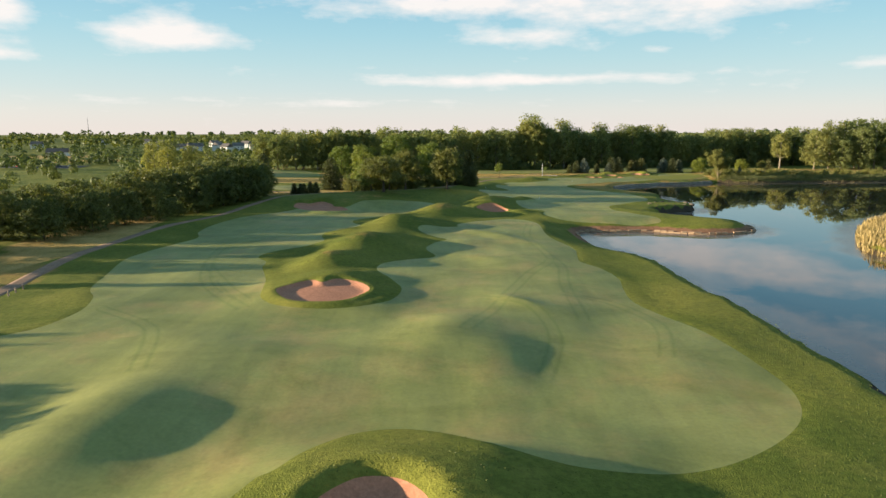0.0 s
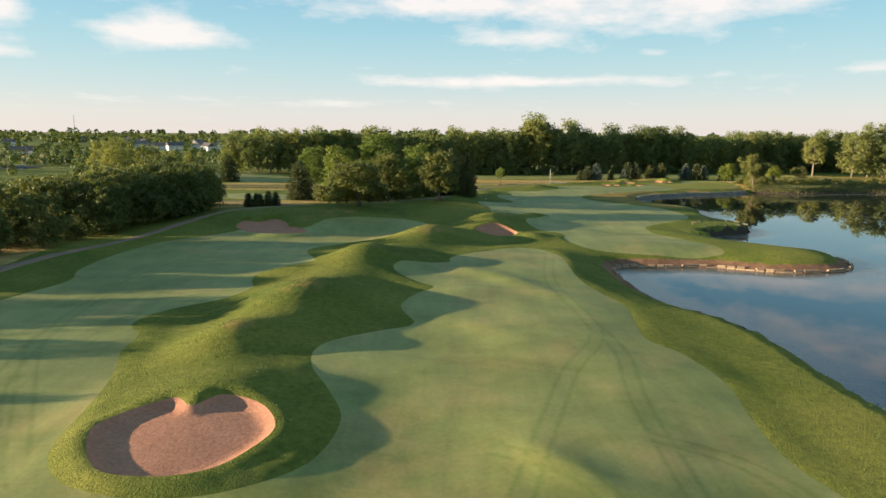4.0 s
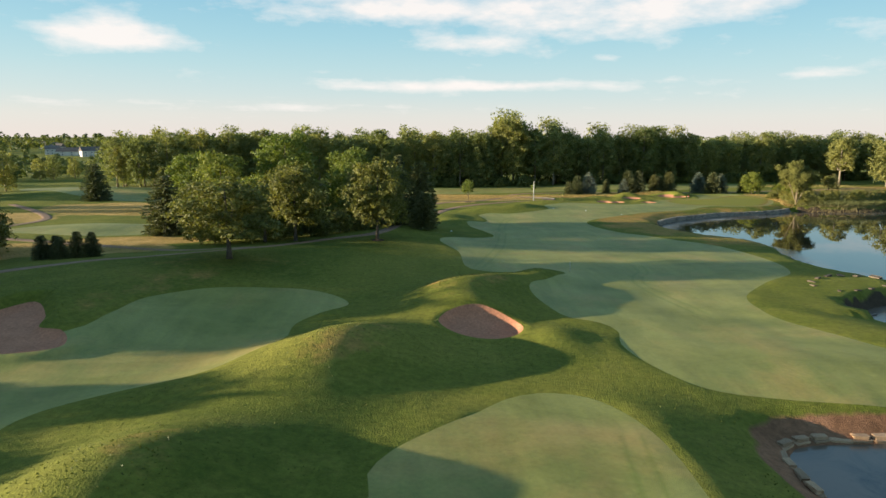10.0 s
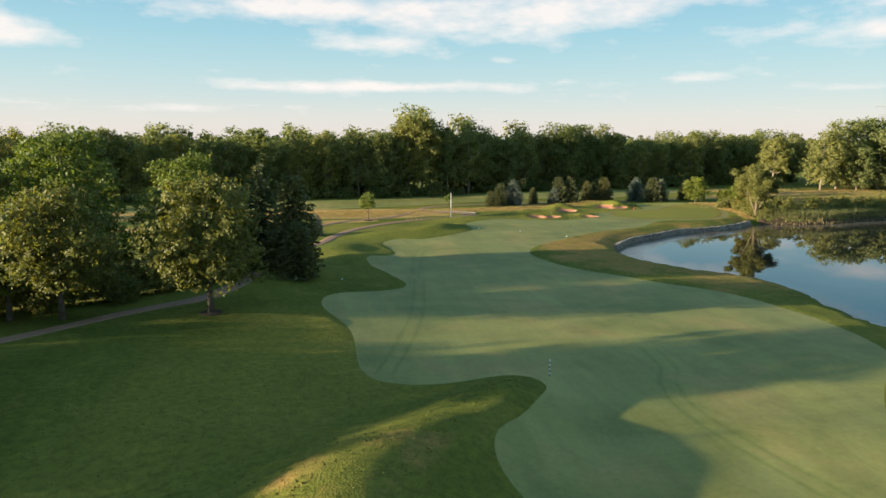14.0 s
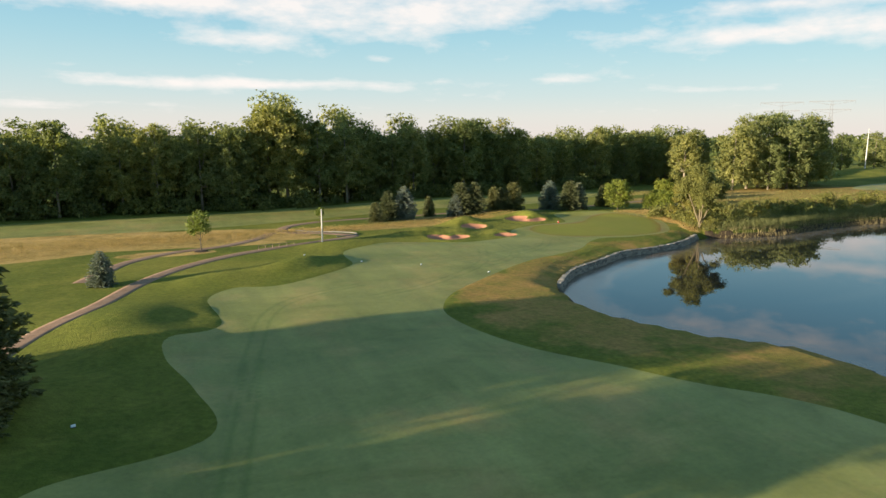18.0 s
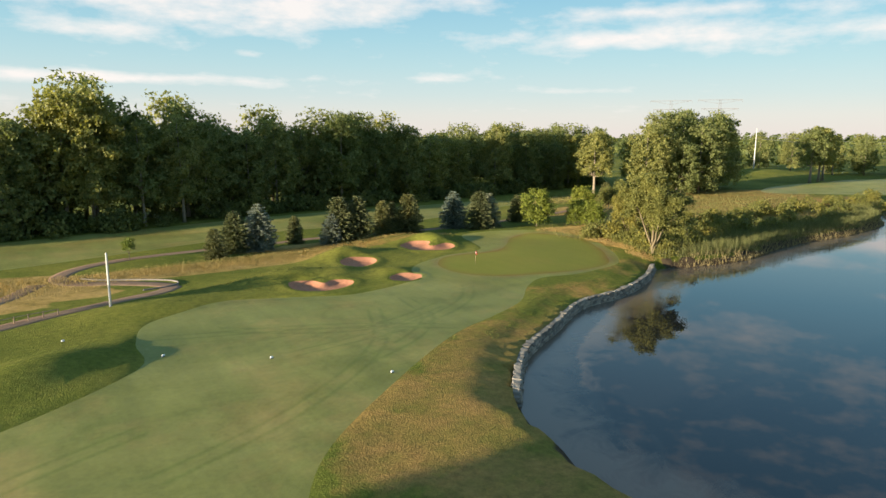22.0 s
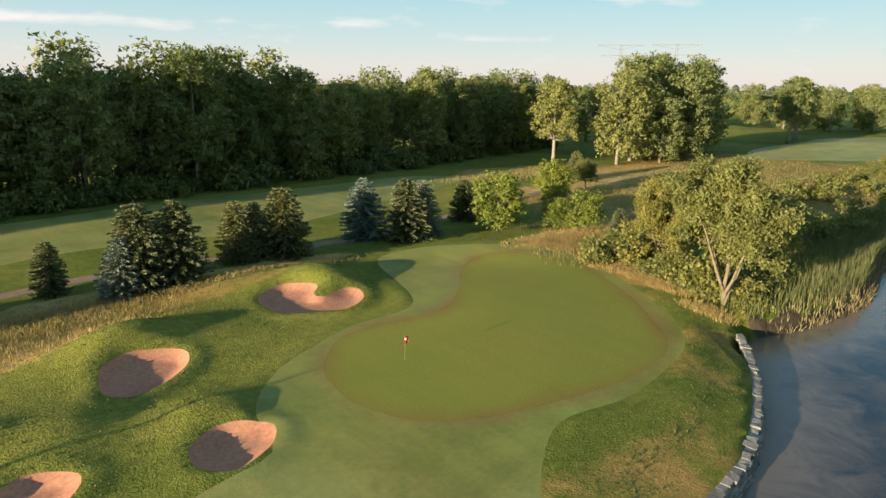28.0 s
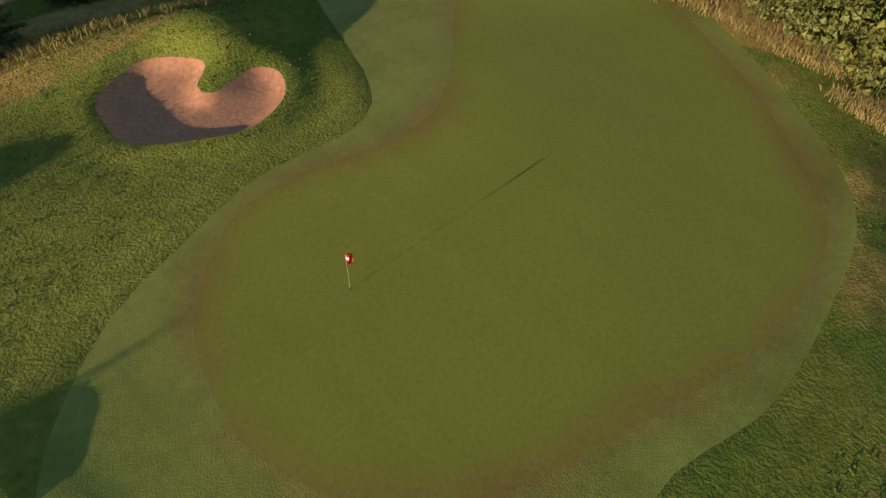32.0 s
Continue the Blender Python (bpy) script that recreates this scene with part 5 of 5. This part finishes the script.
def build_wall():
    rng = np.random.default_rng(31)
    kinds = [stone_mesh(100 + i) for i in range(7)]
    tan = [stone_mesh(110 + i, 0.07, TAN_STONE) for i in range(4)]
    wall = tagged(empty("stone_wall"), "low dry-laid grey limestone wall along the pond", "wall", kind="structure")
    line = WALL_LINE
    n = np.gradient(line, axis=0)
    n = np.stack([-n[:, 1], n[:, 0]], 1) / np.linalg.norm(n, axis=1)[:, None]   # towards the land
    for row, (z, h, back, step) in enumerate(((-0.05, 0.42, 0.05, 0.95), (0.32, 0.42, 0.16, 0.76), (0.68, 0.4, 0.24, 0.88), (1.03, 0.36, 0.34, 0.74))):
        x, y, a = course(line + n * back, step, 0.2 + 0.4 * (row % 2))
        for px, py, pa in zip(x, y, a):
            st = new("stone", kinds[int(rng.integers(7))])
            st.parent = wall
            wide = 0.72 if row == 3 else 0.62
            st.matrix_basis = pose(px, py, z + rng.normal(0, 0.03), rng.normal(0, 2), rng.normal(0, 2), math.degrees(pa) + rng.normal(0, 5)) @ Matrix.Diagonal((step * rng.uniform(0.94, 1.08), wide * rng.uniform(0.8, 1.25), h * rng.uniform(0.9, 1.12), 1))
    # block edging under the clay bank of the tongue
    edging = tagged(empty("stone_edging"), "tan flat stone blocks edging the clay bank", "wall", kind="structure")
    shore = loop(SHORE_WEST, 0.5, False)
    tongue = shore[(shore[:, 1] > 162.5) & (shore[:, 1] < 186)]
    x, y, a = course(tongue, 1.7, 0.0)
    for i, (px, py, pa) in enumerate(zip(x, y, a)):
        for z, k in ((0.1, 1.0), (0.42, 0.85)):
            if z > 0.2 and i % 4 == 3:
                continue
            st = new("stone", tan[int(rng.integers(4))])
            st.parent = edging
            st.matrix_basis = pose(px - math.sin(pa) * (0.15 + z * 0.5), py + math.cos(pa) * (0.15 + z * 0.5), z, rng.normal(0, 2), 0, math.degrees(pa) + rng.normal(0, 4)) @ Matrix.Diagonal((1.75 * k * rng.uniform(0.8, 1.05), 0.6, 0.34, 1))
    dark = [stone_mesh(120 + i, 0.09, DARK_STONE) for i in range(4)]
    out = tagged(empty("stone_outcrop"), "ring of rough brown stones round a weedy point in the pond", "stones")
    for px, py, s in ((68.6, 214.5, 0.7), (70, 217, 0.8), (72.5, 219.3, 0.9), (75.2, 220.8, 1.0), (78, 221.6, 1.0), (80.8, 221.6, 1.1), (83.3, 220.6, 1.4), (84.6, 218.6, 1.6), (83.6, 216.4, 1.3), (80.6, 214.8, 0.8), (77, 213.2, 0.7), (73.6, 211.6, 0.7), (70.6, 211.4, 0.7)):
        st = new("stone", dark[int(rng.integers(4))])
        st.parent = out
        st.matrix_basis = pose(px, py, max(0.15, on_ground(px, py)), rng.normal(0, 5), rng.normal(0, 5), rng.uniform(0, 180)) @ Matrix.Diagonal((1.3 * s, 0.7 * s, 0.4 * s, 1))
    beam = part("timber", box_bm(5.2, 0.35, 0.3, 0.04), TIMBER_DARK, None)
    beam.name = "timber_beam"
    tagged(beam, "dark wet timber beam at the waterline", "timber")
    beam.matrix_basis = pose(70.5, 205.6, 0.08, 0, 1.5, 22)
    # shore stones along the near bank and the far spit
    spit = tagged(empty("stone_spit"), "pale rubble bank beside the far fairway", "stones")
    for i in range(40):
        st = new("stone", kinds[int(rng.integers(7))])
        st.parent = spit
        px, py = 322 + i * 1.0, 356.5 - i * 0.12 + rng.uniform(-1, 1)
        st.matrix_basis = pose(px, py, on_ground(px, py) + 0.25, rng.normal(0, 15), rng.normal(0, 15), rng.uniform(0, 180)) @ Matrix.Diagonal((1.6, 1.1, 0.9, 1))


TIMBER_DARK = plain("wet_timber", (0.03, 0.025, 0.02), (0.07, 0.055, 0.045), 1.2, 0.5, (0.4, 0.03))
build_wall()


# ---- furniture of the course ----
def turned(profile, sides=14):
    """A lathe shape from (radius, height) pairs."""
    bm = bmesh.new()
    rings = [[bm.verts.new((r * math.cos(2 * math.pi * k / sides), r * math.sin(2 * math.pi * k / sides), z)) for k in range(sides)] for r, z in profile]
    for a, b in zip(rings, rings[1:]):
        for k in range(sides):
            bm.faces.new((a[k], a[(k + 1) % sides], b[(k + 1) % sides], b[k]))
    bm.faces.new(rings[0][::-1])
    bm.faces.new(rings[-1])
    return bm


def course_things():
    rng = np.random.default_rng(41)
    # flagstick in its cup
    fx, fy = 108.18, 344.88
    fz = on_ground(fx, fy)
    flag = empty("flagstick", Matrix.Translation((fx, fy, fz)), label="thin pale flagstick with a limp red and white flag", category="flag")
    part("pole", turned([(0.009, -0.1), (0.008, 1.2), (0.006, 2.13)], 8), TIMBER, flag, "thin tan pole")
    bm = bmesh.new()
    rows = []
    for i in range(7):
        s = i / 6
        rows.append([bm.verts.new((0.012 + 0.34 * u * (1 - 0.35 * s) + 0.02 * math.sin(7 * s + 3 * u), 0.05 * math.sin(9 * u + 4 * s), 2.1 - 0.62 * s - 0.12 * u)) for u in (0, 0.33, 0.66, 1)])
    for a, b in zip(rows, rows[1:]):
        for k in range(3):
            bm.faces.new((a[k], a[k + 1], b[k + 1], b[k]))
    cloth = part("cloth", bm, RED, flag, "limp red cloth")
    cloth.data.materials.append(WHITE)
    for p in cloth.data.polygons:
        p.material_index = 1 if p.index in (4, 6, 7) else 0
    part("cup", turned([(0.07, 0.004), (0.06, 0.008), (0.055, 0.006)], 12), BLACK, flag, "dark cup rim")
    # tall white aiming pole
    post = empty("aiming_pole", Matrix.Translation((52.95, 345.8, on_ground(52.95, 345.8))), label="tall white painted aiming pole on the turf", category="pole")
    part("shaft", turned([(0.15, -0.3), (0.14, 0.1), (0.13, 5.0), (0.11, 6.6), (0.06, 6.72)], 12), CREAM, post)
    part("collar", turned([(0.19, 0.02), (0.19, 0.12), (0.15, 0.16)], 12), STEEL, post, "grey base collar")
    # striped yardage stake
    st = empty("yardage_stake", Matrix.Translation((33.5, 224.4, on_ground(33.5, 224.4))), label="slim black and white striped yardage stake", category="stake")
    for i in range(8):
        part("band", turned([(0.05, 0.2 * i), (0.05, 0.2 * i + 0.2)], 8), WHITE if i % 2 else BLACK, st, "white band" if i % 2 else "black band")
    # low white tee markers with long shadows
    first = None
    for x, y in ((47.1, 334.6), (54.8, 323.8), (63.5, 318.0), (71.5, 308.5), (17.6, 267.6)):
        m = Matrix.Translation((x, y, on_ground(x, y))) @ pose(0, 0, 0, 0, 0, 10)
        if first is None:
            first = empty("distance_marker", m, label="small white sprinkler marker block on the turf", category="marker", group="distance markers")
            part("block", box_bm(0.3, 0.14, 0.2, 0.03, (0, 0, 0.1)), WHITE, first)
            part("base", box_bm(0.36, 0.2, 0.05, 0.02, (0, 0, 0.02)), BLACK, first, "dark base plate")
        else:
            copy_thing(first, m)
    # low rail fence beside the cart path
    fence = empty("rail_fence", label="low brown wooden rail beside the cart path", category="fence")
    ends = [(40.2, 344.0), (41.6, 344.6), (43.0, 345.1), (44.4, 345.6), (45.9, 345.9), (47.4, 346.2)]
    tops = []
    for x, y in ends:
        z = on_ground(x, y)
        part("post", box_bm(0.12, 0.12, 0.9, 0.015, (x, y, z + 0.35)), TIMBER, fence)
        tops.append((x, y, z + 0.72))
    v, f = tube(tops, [0.05] * len(tops), 6)
    part("rail", mesh_of("rail", v, f, TIMBER), None, fence)
    # posts by the path near the thicket
    for i, (x, y) in enumerate(((-63.6, 91.5), (-63.9, 93.6), (-64.2, 95.8))):
        p = part("path_post", box_bm(0.2, 0.2, 0.9, 0.03, (0, 0, 0.35)), TIMBER, None)
        p.location = (x, y, on_ground(x, y))
        tagged(p, "short brown wooden post beside the path", "post", "path posts")
    # kerb along the turning loop of the path
    kerb = empty("kerb", label="low pale concrete kerb round the path loop", category="kerb")
    q = loop([(58, 354.3), (61, 354.6), (63, 356), (62.6, 358.5), (59, 361.5), (54, 364.3), (51.4, 367)], 1.5, False)
    for a, b in zip(q, q[1:]):
        mid, d = (a + b) / 2, b - a
        k = part("kerb_stone", box_bm(float(np.linalg.norm(d)) * 0.98, 0.18, 0.24, 0.03), WHITE_STONE, kerb)
        k.matrix_basis = pose(mid[0], mid[1], on_ground(*mid) + 0.1, 0, 0, math.degrees(math.atan2(d[1], d[0])))
    # mulch rings under the single trees
    for x, y in ((30, 346.7), (1.5, 246.6)):
        ring = part("mulch_ring", turned([(1.3, -0.12), (1.25, 0.05), (0.9, 0.12), (0.3, 0.14)], 16), MULCH, None)
        ring.location = (x, y, on_ground(x, y))
        tagged(ring, "dark mulch ring round a tree foot", "mulch", "mulch rings")


ASPHALT = plain("car_park_asphalt", (0.05, 0.05, 0.05), (0.085, 0.083, 0.08), 0.5, 0.9, (0.3, 0.02))
WHITE_STONE = plain("pale_concrete", (0.17, 0.15, 0.13), (0.27, 0.24, 0.21), 1.5, 0.9, (0.3, 0.02))
MULCH = plain("bark_mulch", (0.05, 0.035, 0.025), (0.1, 0.07, 0.05), 4.0, 0.95, (0.8, 0.04))
course_things()


# ---- the distance: houses, pylons, poles, woods ----
def house(x, y, turn, w, d, h, roof_h, label):
    t = empty("house", pose(x, y, on_ground(x, y), 0, 0, turn), label=label, category="house", group="distant houses")
    part("wall", box_bm(w, d, h + 0.6, 0, (0, 0, h / 2 - 0.3)), SIDING, t)
    bm = bmesh.new()
    o, e = 0.5, w / 2 + 0.4
    pts = [(-e, -d / 2 - o, h - 0.15), (e, -d / 2 - o, h - 0.15), (e, d / 2 + o, h - 0.15), (-e, d / 2 + o, h - 0.15), (-e, 0, h + roof_h), (e, 0, h + roof_h)]
    vs = [bm.verts.new(p) for p in pts]
    for q in ((0, 1, 5, 4), (2, 3, 4, 5), (0, 4, 3), (1, 2, 5), (3, 2, 1, 0)):
        bm.faces.new([vs[i] for i in q])
    part("roof", bm, ROOF, t)
    for side in (-1, 1):
        for wx in (-w * 0.3, 0, w * 0.3):
            for wz in ((h * 0.3,) if h < 4 else (h * 0.25, h * 0.7)):
                sash = part("window", box_bm(1.4, 0.12, 1.6, 0.03, (wx, side * (d / 2 + 0.03), wz)), WHITE, t, "white window frame")
                part("pane", box_bm(1.1, 0.06, 1.3, 0.01, (wx, side * (d / 2 + 0.09), wz)), PANE, sash, "dark window pane")
    part("chimney", box_bm(0.7, 0.7, 1.6, 0.05, (w * 0.25, 0, h + roof_h)), ROOF, t)


def parked_car(x, y, turn, paint, colour):
    """A saloon: bevelled body, narrower cabin with glass, four wheels."""
    t = empty("car", pose(x, y, on_ground(x, y) + 0.12, 0, 0, turn), label=colour + " car parked on the asphalt", category="car", group="parked cars")
    part("body", box_bm(4.4, 1.75, 0.62, 0.14, (0, 0, 0.62)), paint, t)
    cabin = box_bm(2.5, 1.6, 0.56, 0.06, (-0.2, 0, 1.2))
    for v in cabin.verts:
        if v.co.z > 1.2:
            v.co.x, v.co.y = -0.2 + (v.co.x + 0.2) * 0.68, v.co.y * 0.84
    part("windows", cabin, PANE, t, "dark window glass")
    part("roof", box_bm(1.66, 1.32, 0.08, 0.03, (-0.2, 0, 1.5)), paint, t)
    for wx in (-1.35, 1.35):
        for wy in (-0.8, 0.8):
            w = part("wheel", turned([(0.2, -0.1), (0.32, -0.1), (0.32, 0.1), (0.2, 0.1)], 12), BLACK, t)
            w.matrix_basis = pose(wx, wy, 0.32, 90, 0, 0)


def distance_things():
    rng = np.random.default_rng(51)
    spots = [(-375, 872, 20, 14, 9, 6), (-422, 980, -15, 13, 9, 6), (-310, 817, 40, 18, 10, 6), (-338, 840, 10, 30, 10, 4.5), (-285, 828, 70, 12, 10, 7), (-259, 826, 15, 14, 9, 6.5), (-262, 790, -30, 12, 10, 6),
             (-230, 800, 25, 13, 9, 6), (-395, 668, 10, 20, 9, 4), (-455, 1030, 30, 14, 10, 6), (-500, 1100, 0, 14, 10, 6), (-350, 1000, 55, 13, 9, 6), (-290, 960, -20, 14, 9, 6), (-560, 900, 10, 14, 9, 6), (-600, 1150, 40, 16, 10, 6),
             (560, 640, 20, 40, 18, 7), (600, 655, 20, 16, 10, 6), (540, 620, -10, 14, 9, 6)]
    for i, (x, y, a, w, d, h) in enumerate(spots):
        house(x, y, a, w, d, h, 2.2 + 0.2 * d, ("long low pale building among far trees" if w > 25 else "pale two-storey house with a dark roof among trees"))

    def bar(a, b, r):
        return tube([a, b], [r, r], 4)

    for x, y, top in ((383, 515, 42.5), (392, 488, 41.5)):
        t = empty("pylon", pose(x, y, on_ground(x, y), 0, 0, -48), label="grey steel lattice power pylon above the trees", category="pylon", group="power pylons")
        for sx in (-1, 1):
            for sy in (-1, 1):
                v, f = joined([bar((3.6 * sx, 3.6 * sy, 0), (0.7 * sx, 0.7 * sy, top * 0.8), 0.12), bar((0.7 * sx, 0.7 * sy, top * 0.8), (0.45 * sx, 0.45 * sy, top), 0.1)])
                part("leg", mesh_of("leg", v, f, STEEL), None, t)
        lat = []
        for k in range(9):
            z0, z1 = top * 0.8 * k / 9, top * 0.8 * (k + 1) / 9
            r0, r1 = 3.6 - 2.9 * k / 9, 3.6 - 2.9 * (k + 1) / 9
            for c in ((1, 1, -1, 1), (-1, 1, -1, -1), (-1, -1, 1, -1), (1, -1, 1, 1)):
                lat += [bar((r0 * c[0], r0 * c[1], z0), (r1 * c[2], r1 * c[3], z1), 0.07), bar((r0 * c[2], r0 * c[3], z0), (r1 * c[0], r1 * c[1], z1), 0.07)]
        v, f = joined(lat)
        part("lattice", mesh_of("lattice", v, f, STEEL), None, t)
        for z, half in ((top, 12), (top * 0.88, 10)):
            v, f = joined([bar((-half, 0, z), (half, 0, z), 0.22), bar((-half, 0, z), (0, 0, z - 2.2), 0.14), bar((half, 0, z), (0, 0, z - 2.2), 0.14), bar((-half, 0, z), (-half, 0, z - 1.5), 0.1), bar((half, 0, z), (half, 0, z - 1.5), 0.1)])
            part("cross_arm", mesh_of("cross_arm", v, f, STEEL), None, t)
    pole = empty("utility_pole", pose(395, 466, on_ground(395, 466), 0, 0, 40), label="tall pale utility pole beyond the far fairway", category="pole")
    part("shaft", turned([(0.36, -1), (0.32, 8), (0.2, 22.5)], 10), CREAM, pole)
    for z in (19.5, 21.5):
        part("cross_arm", box_bm(3.4, 0.25, 0.3, 0.03, (0, 0, z)), STEEL, pole)
    wires = empty("power_line", label="sagging thin power wires over the far wood", category="wire")
    for off in (-1.5, 0, 1.5):
        for z in (22, 24):
            pts = [(395 + off + 150 * s, 466 - 60 * s + off, z + 0.5 - 4 * math.sin(math.pi * s)) for s in np.linspace(0, 1, 9)]
            v, f = tube(pts, [0.05] * 9, 4)
            part("wire", mesh_of("wire", v, f, STEEL), None, wires)
    mast = empty("radio_mast", pose(-1058, 1956, on_ground(-1058, 1956)), label="thin far radio mast on the horizon", category="mast")
    part("shaft", turned([(0.9, -1), (0.7, 40), (0.3, 62)], 6), STEEL, mast)
    lamp = empty("light_pole", pose(-299, 522, on_ground(-299, 522)), label="pale slim pole beside the distant road", category="pole")
    part("shaft", turned([(0.25, -0.5), (0.2, 6), (0.12, 13)], 8), WHITE_STONE, lamp)

    # car park beyond the thicket
    lot = mesh_of("car_park", [(x, y, on_ground(x, y) + h) for h in (0.12, -0.4) for x, y in ((-338, 452), (-248, 436), (-256, 472), (-348, 498))],
                  [(0, 1, 2, 3), (4, 7, 6, 5), (0, 4, 5, 1), (1, 5, 6, 2), (2, 6, 7, 3), (3, 7, 4, 0)], ASPHALT)
    tagged(new("car_park", lot), "grey asphalt car park beyond the thicket", "pavement", kind="structure")
    paints = (WHITE, STEEL, BLACK, RED, CREAM)
    for i in range(14):
        x, y = -330 + 5.2 * i, 462 + 6 * (i % 2) - 0.15 * 5.2 * i + rng.uniform(-0.6, 0.6)
        parked_car(x, y, 80 + 180 * (i % 2) + rng.uniform(-3, 3), paints[(i * 3) % 5], ("white", "grey", "black", "red", "cream")[(i * 3) % 5])

    # far woods: clumps of leaf sprays over the plain, thinning into low lines at the horizon
    def woods(name, pts, hi, size, per, label):
        n = len(pts)
        z = ground(pts[:, 0], pts[:, 1])[0]
        r = hi * rng.uniform(0.32, 0.62, n)
        h = hi * rng.uniform(0.7, 1.15, n)
        lob = np.repeat(np.column_stack([pts, z + h * 0.5, r, h * 0.52]), per, 0)
        d = rng.normal(0, 1, (len(lob), 3))
        d /= np.linalg.norm(d, axis=1)[:, None]
        d[:, 2] = np.where(d[:, 2] < -0.7, -d[:, 2], d[:, 2])
        c = lob[:, :3] + d * np.column_stack([lob[:, 3], lob[:, 3], lob[:, 4]]) * rng.uniform(0.75, 1.05, (len(lob), 1))
        v, f = leaves(c, d + np.array([0, 0, 0.2]), size, rng)
        tagged(new(name, mesh_of(name, v, f, FARLEAF)), label, "woods", kind="stuff")

    def sector(n, a0, a1, r0, r1):
        a, r = np.radians(rng.uniform(a0, a1, n)), rng.uniform(r0, r1, n)
        return np.column_stack([40 + np.sin(a) * r, 150 + np.cos(a) * r])

    left = sector(430, -52, -8, 330, 900)
    left = left[(left[:, 0] < -175) | (left[:, 1] > 470)]
    gap = np.array([[-409, 669], [-315, 820], [-260, 820], [-375, 872], [-340, 760], [-300, 700], [-250, 700], [-420, 600]])
    keep = np.ones(len(left), bool)
    for g in gap:
        keep &= np.hypot(*(left - g).T) > 42
    woods("distant_woods", left[keep], 8.5, 1.1, 130, "scattered leafy trees across the distant plain")
    woods("distant_woods", sector(800, -60, 0, 900, 2100), 13, 2.8, 50, "low tree belts towards the horizon")
    woods("distant_woods", sector(330, 0, 100, 520, 1500), 17, 2.6, 70, "leafy belts beyond the long wood")
    woods("distant_woods", sector(700, -180, 180, 2100, 3200), 22, 6.0, 36, "faint low woods on the horizon")
    near_left = np.column_stack([rng.uniform(-230, -125, 18), rng.uniform(230, 370, 18)])
    woods("distant_woods", near_left, 6.5, 0.5, 420, "small trees and brush beyond the thicket")


FARLEAF = leafy("far_leaf", (0.07, 0.095, 0.03), (0.16, 0.18, 0.06))
distance_things()
